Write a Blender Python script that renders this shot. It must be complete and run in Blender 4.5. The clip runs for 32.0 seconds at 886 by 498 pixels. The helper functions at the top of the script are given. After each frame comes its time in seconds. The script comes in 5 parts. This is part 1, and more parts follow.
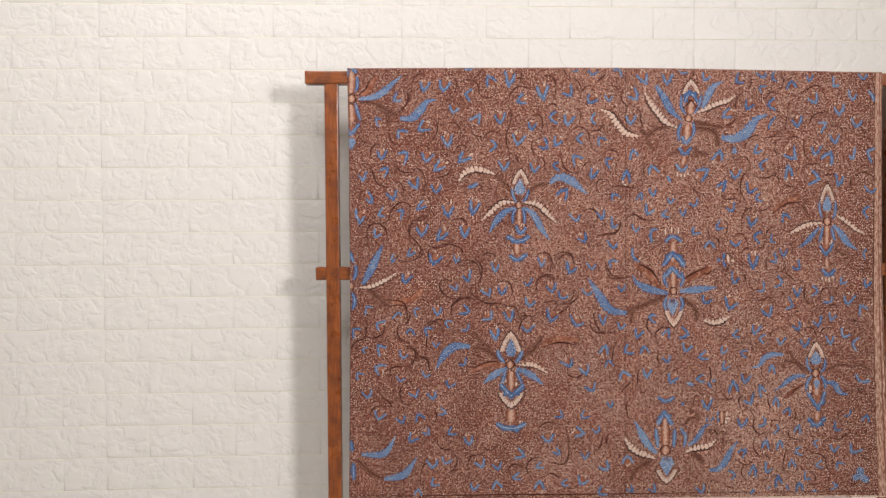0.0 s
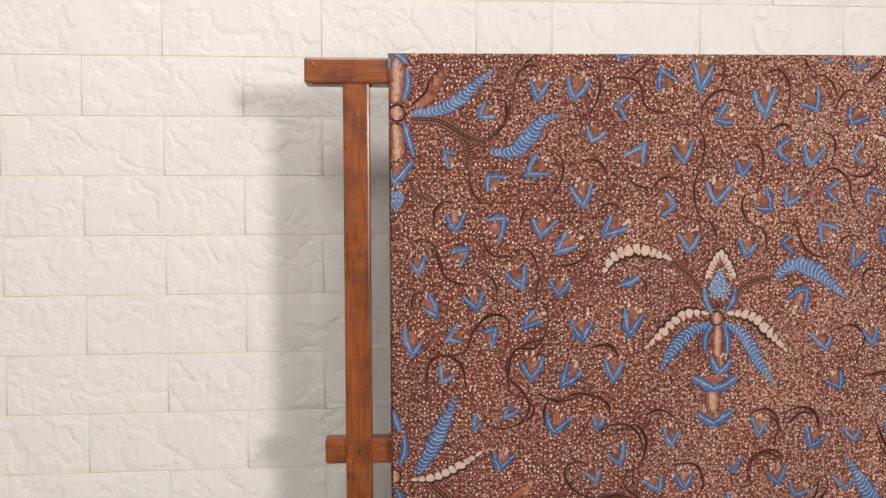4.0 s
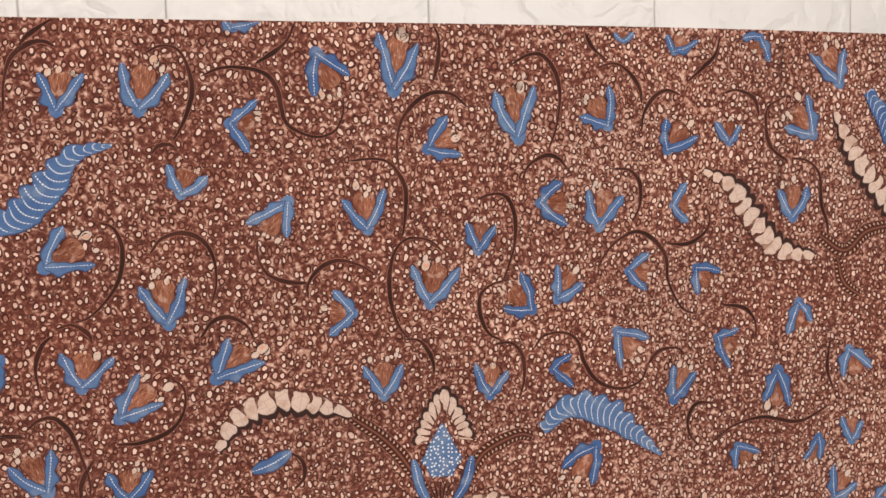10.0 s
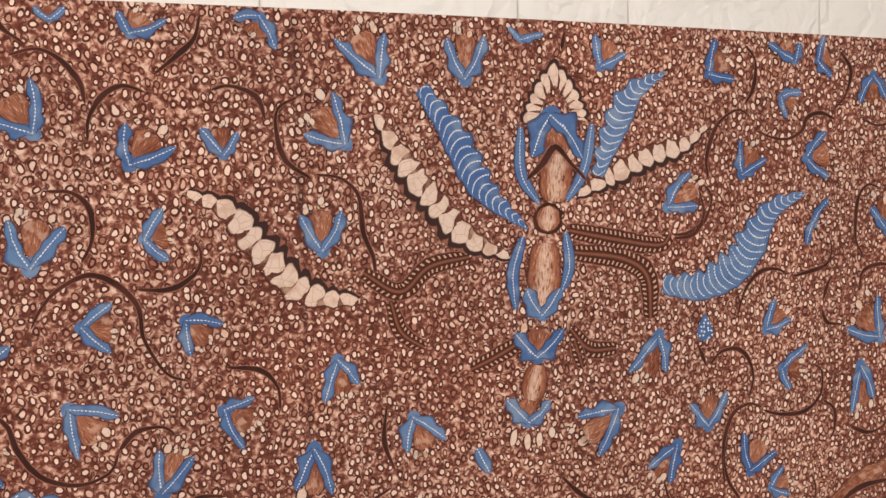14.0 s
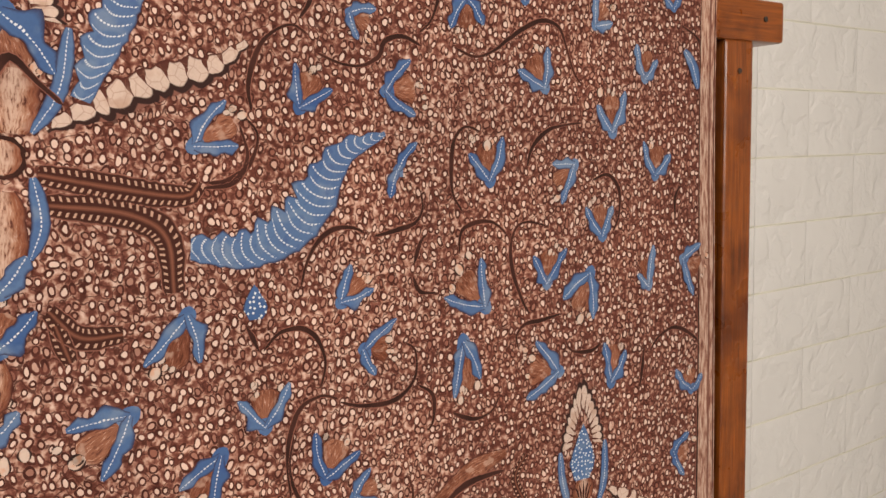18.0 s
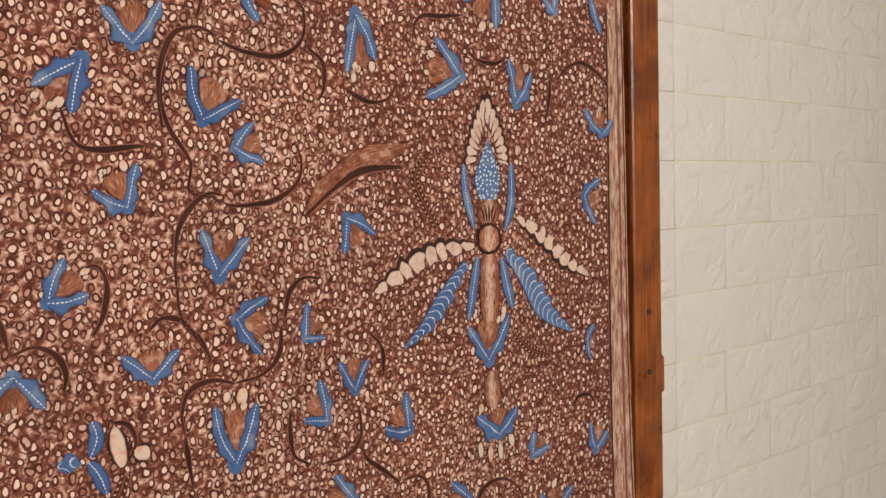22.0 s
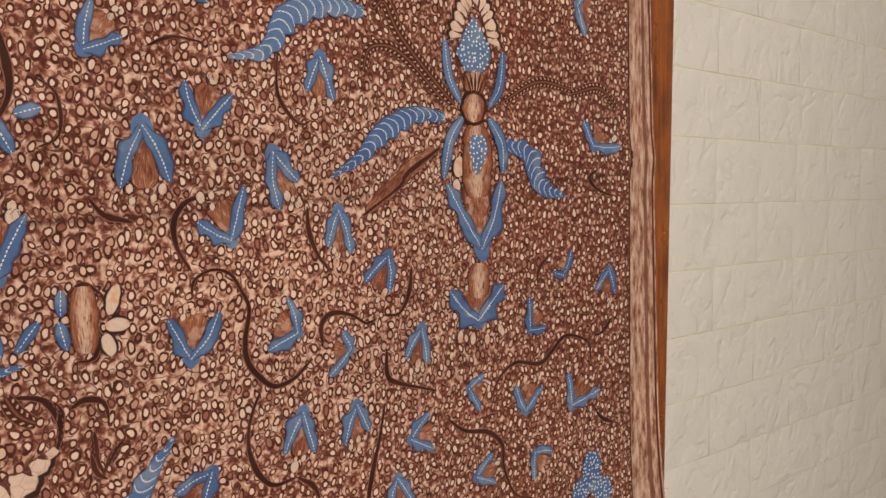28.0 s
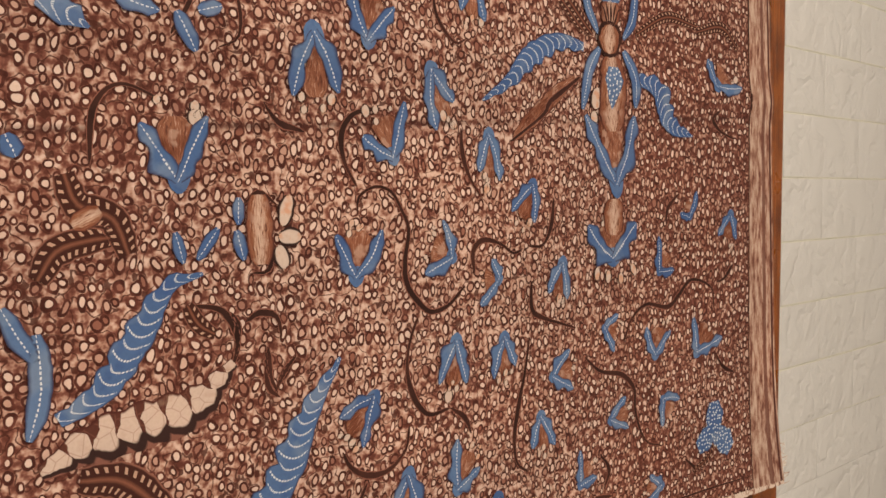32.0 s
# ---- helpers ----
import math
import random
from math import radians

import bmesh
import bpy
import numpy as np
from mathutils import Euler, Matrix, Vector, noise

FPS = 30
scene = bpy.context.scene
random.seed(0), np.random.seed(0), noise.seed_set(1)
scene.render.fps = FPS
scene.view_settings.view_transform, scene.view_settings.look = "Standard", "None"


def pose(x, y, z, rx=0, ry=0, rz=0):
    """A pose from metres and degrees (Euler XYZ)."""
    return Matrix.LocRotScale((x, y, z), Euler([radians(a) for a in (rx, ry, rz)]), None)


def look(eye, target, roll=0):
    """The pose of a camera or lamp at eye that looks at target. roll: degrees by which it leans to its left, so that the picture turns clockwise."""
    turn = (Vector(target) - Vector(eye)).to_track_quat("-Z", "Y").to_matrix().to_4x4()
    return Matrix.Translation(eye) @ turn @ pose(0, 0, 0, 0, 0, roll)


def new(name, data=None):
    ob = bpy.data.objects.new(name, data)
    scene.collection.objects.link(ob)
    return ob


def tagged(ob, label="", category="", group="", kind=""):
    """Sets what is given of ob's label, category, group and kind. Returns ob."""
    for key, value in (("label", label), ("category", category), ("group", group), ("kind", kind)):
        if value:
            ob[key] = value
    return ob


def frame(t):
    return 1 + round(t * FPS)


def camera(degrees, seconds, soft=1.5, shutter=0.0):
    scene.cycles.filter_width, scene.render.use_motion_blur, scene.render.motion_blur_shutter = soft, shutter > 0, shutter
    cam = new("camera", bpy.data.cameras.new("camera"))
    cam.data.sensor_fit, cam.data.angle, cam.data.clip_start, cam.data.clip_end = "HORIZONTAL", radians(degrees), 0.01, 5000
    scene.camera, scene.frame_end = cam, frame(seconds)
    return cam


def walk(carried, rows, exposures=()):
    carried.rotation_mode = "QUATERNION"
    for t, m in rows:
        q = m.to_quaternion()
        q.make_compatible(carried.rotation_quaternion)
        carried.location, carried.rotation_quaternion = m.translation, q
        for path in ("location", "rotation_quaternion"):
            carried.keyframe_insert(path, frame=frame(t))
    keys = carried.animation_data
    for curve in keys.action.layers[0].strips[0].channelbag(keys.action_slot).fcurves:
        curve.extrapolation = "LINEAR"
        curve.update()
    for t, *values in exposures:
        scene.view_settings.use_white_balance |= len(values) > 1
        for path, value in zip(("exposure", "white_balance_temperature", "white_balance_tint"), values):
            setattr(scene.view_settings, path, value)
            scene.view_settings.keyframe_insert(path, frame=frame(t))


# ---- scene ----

# ---- camera and walk ----
PATH = [
    (0.0, pose(0.1806, -1.8468, 1.1853, 87.942, 0.307, -0.677)),
    (0.5, pose(0.1474, -1.7207, 1.2072, 87.474, 0.258, -0.797)),
    (1.0, pose(0.1020, -1.5819, 1.2437, 87.474, 0.317, -1.465)),
    (1.5, pose(0.0659, -1.4631, 1.2833, 86.647, 0.385, -2.044)),
    (2.0, pose(0.0564, -1.3376, 1.2984, 86.875, 0.220, -2.521)),
    (2.5, pose(0.0522, -1.2332, 1.3072, 86.581, 0.159, -1.918)),
    (3.0, pose(0.0404, -1.1221, 1.3189, 87.557, 0.147, -2.284)),
    (3.5, pose(0.0265, -1.0301, 1.3220, 87.631, 0.188, -2.310)),
    (5.5, pose(0.0099, -0.7030, 1.3715, 87.457, 0.629, -4.838)),
    (6.0, pose(0.0109, -0.6357, 1.3859, 87.188, 0.750, -5.645)),
    (6.5, pose(-0.0040, -0.5797, 1.4048, 86.608, 0.835, -7.870)),
    (7.0, pose(0.0034, -0.5545, 1.4131, 86.004, 0.842, -9.185)),
    (7.5, pose(0.0236, -0.5280, 1.4167, 85.673, 1.108, -10.681)),
    (8.0, pose(0.0585, -0.5091, 1.4192, 85.699, 1.182, -11.509)),
    (8.5, pose(0.1040, -0.5011, 1.4198, 85.099, 1.206, -11.951)),
    (9.0, pose(0.1624, -0.4964, 1.4247, 84.827, 1.188, -12.048)),
    (9.5, pose(0.2082, -0.4982, 1.4243, 84.835, 1.151, -12.147)),
    (10.0, pose(0.2539, -0.4938, 1.4206, 84.389, 1.260, -13.231)),
    (10.5, pose(0.2929, -0.4960, 1.4237, 84.363, 1.327, -13.879)),
    (11.0, pose(0.3307, -0.4977, 1.4225, 84.754, 1.361, -14.437)),
    (11.5, pose(0.3662, -0.4960, 1.4231, 84.526, 1.309, -14.957)),
    (12.0, pose(0.4001, -0.4963, 1.4267, 84.303, 1.359, -15.125)),
    (12.5, pose(0.4309, -0.4914, 1.4258, 84.363, 1.461, -15.303)),
    (13.0, pose(0.4627, -0.4814, 1.4166, 84.601, 1.546, -15.787)),
    (13.5, pose(0.4915, -0.4592, 1.4140, 84.849, 1.611, -16.632)),
    (14.0, pose(0.5222, -0.4276, 1.4202, 84.737, 1.627, -18.345)),
    (14.5, pose(0.5562, -0.4111, 1.4237, 84.578, 1.682, -20.506)),
    (15.0, pose(0.5833, -0.4018, 1.4190, 85.060, 1.978, -23.000)),
    (15.5, pose(0.6008, -0.3958, 1.4195, 84.830, 1.979, -25.242)),
    (17.5, pose(0.6709, -0.3803, 1.3980, 84.328, 1.590, -32.216)),
    (18.0, pose(0.6775, -0.3733, 1.3908, 83.593, 1.251, -33.514)),
    (18.5, pose(0.6832, -0.3708, 1.3728, 83.955, 1.145, -34.977)),
    (19.0, pose(0.6928, -0.3713, 1.3520, 84.540, 1.413, -35.622)),
    (19.5, pose(0.7017, -0.3716, 1.3327, 84.722, 1.416, -36.100)),
    (20.0, pose(0.7106, -0.3757, 1.3086, 84.724, 1.273, -36.565)),
    (20.5, pose(0.7150, -0.3741, 1.2767, 85.300, 1.450, -36.643)),
    (21.0, pose(0.7162, -0.3731, 1.2494, 85.841, 1.559, -36.679)),
    (21.5, pose(0.7090, -0.3750, 1.2231, 86.209, 1.626, -37.043)),
    (22.0, pose(0.6984, -0.3794, 1.1989, 86.407, 1.509, -37.279)),
    (22.5, pose(0.6905, -0.3758, 1.1610, 86.867, 1.761, -37.352)),
    (23.0, pose(0.6903, -0.3693, 1.1328, 86.762, 1.551, -37.209)),
    (23.5, pose(0.6953, -0.3679, 1.1063, 86.603, 1.439, -37.197)),
    (24.0, pose(0.7001, -0.3596, 1.0743, 86.844, 1.496, -38.462)),
    (24.5, pose(0.7112, -0.3725, 1.0580, 85.137, 0.355, -37.563)),
    (26.5, pose(0.7055, -0.3403, 0.9140, 86.377, 0.266, -39.310)),
    (27.0, pose(0.7111, -0.3453, 0.8743, 85.850, -0.406, -38.826)),
    (27.5, pose(0.7008, -0.3427, 0.8383, 86.133, 0.028, -39.924)),
    (28.0, pose(0.6910, -0.3447, 0.8082, 85.730, -0.086, -39.667)),
    (28.5, pose(0.6913, -0.3482, 0.7818, 85.526, -0.109, -39.540)),
    (29.0, pose(0.7004, -0.3474, 0.7497, 85.807, -0.053, -39.750)),
    (29.5, pose(0.6938, -0.3403, 0.7247, 85.869, -0.033, -39.607)),
    (30.0, pose(0.6868, -0.3293, 0.7176, 86.280, 0.085, -40.111)),
    (30.5, pose(0.6806, -0.3220, 0.7263, 86.529, 0.160, -39.934)),
    (31.0, pose(0.6749, -0.3106, 0.7414, 86.421, 0.136, -39.951)),
    (31.5, pose(0.6602, -0.3024, 0.7534, 86.135, 0.159, -39.581)),
    (32.0, pose(0.6444, -0.2956, 0.7685, 86.455, 0.308, -39.313)),
]
EXPOSURES = [(0.0, 0.0, 6500, 11), (6.0, -0.08, 6550, 11), (9.0, -0.05, 6650, 12), (13.0, 0.03, 6800, 11), (18.0, 0.0, 7000, 11), (24.0, 0.05, 7200, 11), (28.0, 0.05, 7350, 11), (32.0, 0.1, 7500, 11)]
KEY, CEIL = 49.0, 41.0

cam = camera(53.85, 32.0, soft=1.5)
walk(cam, PATH, exposures=EXPOSURES)

# ---- light ----
def lamp(name, eye, target, sx, sy, watts, colour):
    data = bpy.data.lights.new(name, "AREA")
    data.shape, data.size, data.size_y, data.energy, data.color = "RECTANGLE", sx, sy, watts, colour
    ob = new(name, data)
    ob.matrix_world = look(eye, target)
    return ob


w = bpy.data.worlds.new("world")
scene.world = w
w.use_nodes = True
w.node_tree.nodes["Background"].inputs[0].default_value = (1.0, 0.95, 0.88, 1)
w.node_tree.nodes["Background"].inputs[1].default_value = 0.05
lamp("studio_lamp", (1.40, -2.18, 1.70), (-1.8, 0.1, 1.25), 0.34, 0.40, KEY, (1.0, 0.955, 0.925))
lamp("ceiling_lamp", (-0.30, -1.42, 2.74), (-0.1, 0.0, 1.2), 0.8, 0.8, CEIL, (1.0, 0.965, 0.94))


# ---- materials ----
class Mat:
    """A node material with short helpers."""

    def __init__(self, name, rough=0.7, spec=0.3):
        self.mat = bpy.data.materials.new(name)
        self.mat.use_nodes = True
        self.t = self.mat.node_tree
        self.b = self.t.nodes["Principled BSDF"]
        self.b.inputs["Roughness"].default_value = rough
        self.b.inputs["Specular IOR Level"].default_value = spec

    def n(self, kind, ins=(), **props):
        node = self.t.nodes.new(kind)
        for k, v in props.items():
            setattr(node, k, v)
        for k, v in (ins.items() if isinstance(ins, dict) else enumerate(ins)):
            if isinstance(v, bpy.types.NodeSocket):
                self.t.links.new(v, node.inputs[k])
            elif v is not None:
                node.inputs[k].default_value = v
        return node

    def m(self, op, *a):
        return self.n("ShaderNodeMath", a, operation=op).outputs[0]

    def mix(self, f, a, b):
        node = self.n("ShaderNodeMix", {}, data_type="RGBA")
        for i, v in ((0, f), (6, a), (7, b)):
            if isinstance(v, bpy.types.NodeSocket):
                self.t.links.new(v, node.inputs[i])
            else:
                node.inputs[i].default_value = v if i == 0 else (*v, 1)
        return node.outputs[2]

    def noise(self, vec, scale, detail=3.0, rough=0.5):
        return self.n("ShaderNodeTexNoise", {"Vector": vec, "Scale": scale, "Detail": detail, "Roughness": rough}).outputs[0]

    def ramp(self, f, *stops):
        node = self.n("ShaderNodeValToRGB", [f])
        e = node.color_ramp.elements
        while len(e) < len(stops):
            e.new(0.5)
        for el, (p, c) in zip(e, stops):
            el.position, el.color = p, (*c, 1)
        return node.outputs[0]

    def step(self, f, lo, hi):
        return self.n("ShaderNodeMapRange", [f, lo, hi, 0.0, 1.0]).outputs[0]

    def uv(self):
        o = self.n("ShaderNodeUVMap", uv_map="UVMap").outputs[0]
        s = self.n("ShaderNodeSeparateXYZ", [o])
        return o, s.outputs[0], s.outputs[1]

    def bump(self, h, dist, strength=1.0):
        o = self.n("ShaderNodeBump", {"Height": h, "Distance": dist, "Strength": strength}).outputs[0]
        self.t.links.new(o, self.b.inputs["Normal"])

    def col(self, c):
        self.t.links.new(c, self.b.inputs["Base Color"])
        return self.mat


CREAM = (0.595, 0.432, 0.362)
DARK = (0.066, 0.018, 0.013)
DEEP = (0.030, 0.013, 0.011)
BLUE = (0.043, 0.091, 0.212)


CREASE_U, CREASE_Z, CREASE_TILT = 0.590, 0.7465, -0.06


def place(m):
    return m.n("ShaderNodeTexCoord").outputs["Object"]


def weave(m, c):
    """Fine weave and uneven dye over a cloth colour."""
    v = place(m)
    big = m.noise(v, 14.0, 4.0)
    fine = m.noise(v, 900.0, 2.0)
    c = m.mix(m.step(big, 0.45, 0.75), c, m_mul(m, c, (1.18, 1.12, 1.08)))
    return m.mix(m.m("MULTIPLY", m.step(fine, 0.4, 0.8), 0.3), c, m_mul(m, c, (0.70, 0.68, 0.66)))


def m_mul(m, c, k):
    node = m.n("ShaderNodeMix", {}, data_type="RGBA", blend_type="MULTIPLY")
    node.inputs[0].default_value = 1.0
    if isinstance(c, bpy.types.NodeSocket):
        m.t.links.new(c, node.inputs[6])
    else:
        node.inputs[6].default_value = (*c, 1)
    node.inputs[7].default_value = (*k, 1)
    node.clamp_result = False
    return node.outputs[2]


def ground_material():
    """Brown batik ground strewn with rice-grain dots."""
    m = Mat("batik_ground", 0.85, 0.15)
    v = place(m)
    flat = m.n("ShaderNodeVectorMath", [v, (1, 0, 1)], operation="MULTIPLY").outputs[0]
    w1 = m.n("ShaderNodeTexNoise", {"Vector": flat, "Scale": 70.0, "Detail": 2.0}).outputs[1]
    w2 = m.n("ShaderNodeVectorMath", [w1, (0.5, 0.5, 0.5)], operation="SUBTRACT").outputs[0]
    w3 = m.n("ShaderNodeVectorMath", [w2, (0.008, 0.008, 0.008)], operation="MULTIPLY").outputs[0]
    p = m.n("ShaderNodeVectorMath", [flat, w3], operation="ADD").outputs[0]
    s = m.n("ShaderNodeSeparateXYZ", [p])
    # the grains draw closer together towards the selvage
    close = m.m("MULTIPLY", s.outputs[0], m.m("ADD", m.m("MULTIPLY", s.outputs[0], 0.05), 1.0))
    q = m.n("ShaderNodeCombineXYZ", [close, m.m("MULTIPLY", s.outputs[2], 0.78), 0.0]).outputs[0]
    vor = m.n("ShaderNodeTexVoronoi", {"Vector": q, "Scale": 214.0, "Randomness": 0.60}, voronoi_dimensions="2D")
    rnd = m.n("ShaderNodeSeparateColor", [vor.outputs["Color"]])
    grit = m.noise(flat, 480.0, 2.0)
    big = m.noise(flat, 9.0, 3.0)
    crowd = m.noise(flat, 54.0, 1.0)
    at = m.n("ShaderNodeSeparateXYZ", [flat])
    d = m.m("ADD", vor.outputs["Distance"], m.m("MULTIPLY", m.m("SUBTRACT", grit, 0.5), 0.15))
    d = m.m("ADD", d, m.m("MULTIPLY", m.m("SUBTRACT", big, 0.5), 0.10))
    d = m.m("ADD", d, m.m("MULTIPLY", m.m("SUBTRACT", crowd, 0.47), 0.14))
    # the rose of the ground is washed out in the middle of the cloth and deep brown towards its sides
    mid = m.m("MULTIPLY", m.step(at.outputs[0], 0.08, 0.52), m.step(at.outputs[0], 1.10, 0.90))
    low = m.m("MULTIPLY", m.step(at.outputs[0], 0.72, 0.86), m.step(at.outputs[2], 0.96, 0.78))
    pale = m.m("ADD", m.m("MULTIPLY", mid, 0.34), m.m("MULTIPLY", m.m("SUBTRACT", m.noise(flat, 13.0, 3.0), 0.45), 1.7))
    pale = m.m("ADD", pale, m.m("MULTIPLY", m.m("MULTIPLY", low, mid), 0.42))
    pale = m.n("ShaderNodeMath", [pale, 0.0], operation="ADD", use_clamp=True).outputs[0]
    # between the grains the wax left a mesh of pale flecks on the rose brown
    fleck = m.m("ADD", m.noise(flat, 290.0, 2.0), m.m("MULTIPLY", m.m("SUBTRACT", pale, 0.5), 0.16))
    back = m.ramp(fleck, (0.35, (0.094, 0.028, 0.019)), (0.46, (0.182, 0.069, 0.049)), (0.54, (0.36, 0.200, 0.150)), (0.66, (0.55, 0.385, 0.315)))
    rim = m.mix(m.step(m.noise(flat, 200.0, 1.0), 0.46, 0.66), (0.050, 0.0130, 0.0090), (0.110, 0.033, 0.023))
    # every grain is a heart of its own size in a broad brown ring
    grain = m.ramp(rnd.outputs[2], (0.42, (0.575, 0.420, 0.352)), (0.72, (0.43, 0.255, 0.197)), (0.98, (0.22, 0.088, 0.062)))
    heart = m.m("ADD", m.m("MULTIPLY", rnd.outputs[0], 0.09), 0.145)
    heart = m.m("ADD", heart, m.m("MULTIPLY", m.step(at.outputs[0], 0.45, 1.0), 0.028))
    ring = m.m("ADD", heart, m.m("ADD", m.m("MULTIPLY", rnd.outputs[1], 0.06), 0.150))
    c = m.mix(m.step(m.m("SUBTRACT", d, heart), -0.012, 0.020), grain, rim)
    c = m.mix(m.step(m.m("SUBTRACT", d, ring), -0.016, 0.024), c, back)
    # thin dark hooks between the grains
    gap = m.step(m.m("SUBTRACT", d, ring), 0.0, 0.04)
    hook = m.step(m.m("ABSOLUTE", m.m("SUBTRACT", m.noise(flat, 170.0, 1.0), 0.5)), 0.028, 0.014)
    c = m.mix(m.m("MULTIPLY", gap, m.m("MULTIPLY", hook, 0.9)), c, (0.062, 0.017, 0.011))
    # shade of the old fold creases, painted in as broken dark lines
    patchy = m.step(m.noise(flat, 38.0, 2.0), 0.34, 0.56)
    down = m.m("ABSOLUTE", m.m("SUBTRACT", at.outputs[0], CREASE_U))
    level = m.m("ABSOLUTE", m.m("SUBTRACT", m.m("ADD", at.outputs[2], m.m("MULTIPLY", at.outputs[0], CREASE_TILT)), CREASE_Z))
    fold_shade = m.m("MULTIPLY", m.m("MAXIMUM", m.step(down, 0.0022, 0.0004), m.m("MULTIPLY", m.step(level, 0.0020, 0.0004), m.step(at.outputs[0], 0.55, 0.75))), patchy)
    c = m.mix(m.m("MULTIPLY", fold_shade, 0.62), c, (0.040, 0.011, 0.008))
    dark = m.noise(flat, 26.0, 3.0)
    c = m.mix(m.m("MULTIPLY", m.step(dark, 0.46, 0.62), 0.40), c, m_mul(m, c, (0.72, 0.64, 0.61)))
    m.bump(m.noise(v, 1500.0, 1.0), 0.0002, 0.5)
    return m.col(weave(m, c))


def dash(m, s, period, on):
    return m.m("LESS_THAN", m.m("FRACT", m.m("DIVIDE", s, period)), on)


def blue_base(m):
    v = place(m)
    c = m.mix(m.step(m.noise(v, 30.0, 3.0), 0.42, 0.68), BLUE, (0.066, 0.128, 0.255))
    c = m.mix(m.m("MULTIPLY", m.step(m.noise(v, 4.0, 2.0), 0.42, 0.62), 0.5), c, (0.105, 0.175, 0.295))
    r = m.n("ShaderNodeObjectInfo").outputs["Random"]
    c = m.mix(m.m("MULTIPLY", m.step(r, 0.50, 1.0), 0.28), c, (0.135, 0.190, 0.285))
    c = m.mix(m.m("MULTIPLY", m.step(r, 0.40, 0.0), 0.6), c, (0.028, 0.068, 0.185))
    c = m.mix(m.m("MULTIPLY", m.step(m.noise(v, 75.0, 2.0), 0.54, 0.66), 0.55), c, (0.155, 0.205, 0.285))
    return m.mix(m.m("MULTIPLY", m.step(m.noise(v, 160.0, 2.0), 0.55, 0.75), 0.5), c, (0.028, 0.060, 0.18))


def outline(m, c, t, lo=0.66, hi=0.98, dark=(0.034, 0.030, 0.060)):
    return m.mix(m.step(m.m("ABSOLUTE", t), lo, hi), c, dark)


def leaf_material(rib=0.075):
    m = Mat("blue_leaf_dye", 0.85, 0.15)
    o, s, t = m.uv()
    wob = m.m("ADD", t, m.m("MULTIPLY", m.m("SUBTRACT", m.noise(place(m), 260.0), 0.5), 0.25))
    c = outline(m, blue_base(m), t)
    rib = m.m("MULTIPLY", m.m("LESS_THAN", m.m("ABSOLUTE", wob), rib), dash(m, s, 0.0017, 0.60))
    return m.col(weave(m, m.mix(rib, c, (0.53, 0.55, 0.58))))


def wing_material():
    m = Mat("blue_feather_dye", 0.85, 0.15)
    o, s, t = m.uv()
    c = outline(m, blue_base(m), t, 0.86, 0.99)
    bow = m.m("SUBTRACT", s, m.m("MULTIPLY", m.m("MULTIPLY", t, t), 0.0045))
    line = m.m("LESS_THAN", m.m("FRACT", m.m("DIVIDE", m.m("ADD", bow, m.m("MULTIPLY", t, 0.0018)), 0.0046)), 0.17)
    dots = dash(m, m.m("ADD", t, 2.0), 0.16, 0.62)
    inner = m.m("LESS_THAN", m.m("ABSOLUTE", t), 0.8)
    return m.col(weave(m, m.mix(m.m("MULTIPLY", line, m.m("MULTIPLY", dots, inner)), c, (0.52, 0.55, 0.58))))


def drop_material():
    m = Mat("dotted_blue_dye", 0.85, 0.15)
    o, s, t = m.uv()
    v = place(m)
    sp = m.n("ShaderNodeSeparateXYZ", [v])
    q = m.n("ShaderNodeCombineXYZ", [sp.outputs[0], sp.outputs[2], 0.0]).outputs[0]
    d = m.n("ShaderNodeTexVoronoi", {"Vector": q, "Scale": 380.0, "Randomness": 0.7}, voronoi_dimensions="2D").outputs["Distance"]
    c = outline(m, blue_base(m), t, 0.88, 0.99)
    return m.col(weave(m, m.mix(m.m("LESS_THAN", d, 0.22), c, (0.52, 0.55, 0.58))))


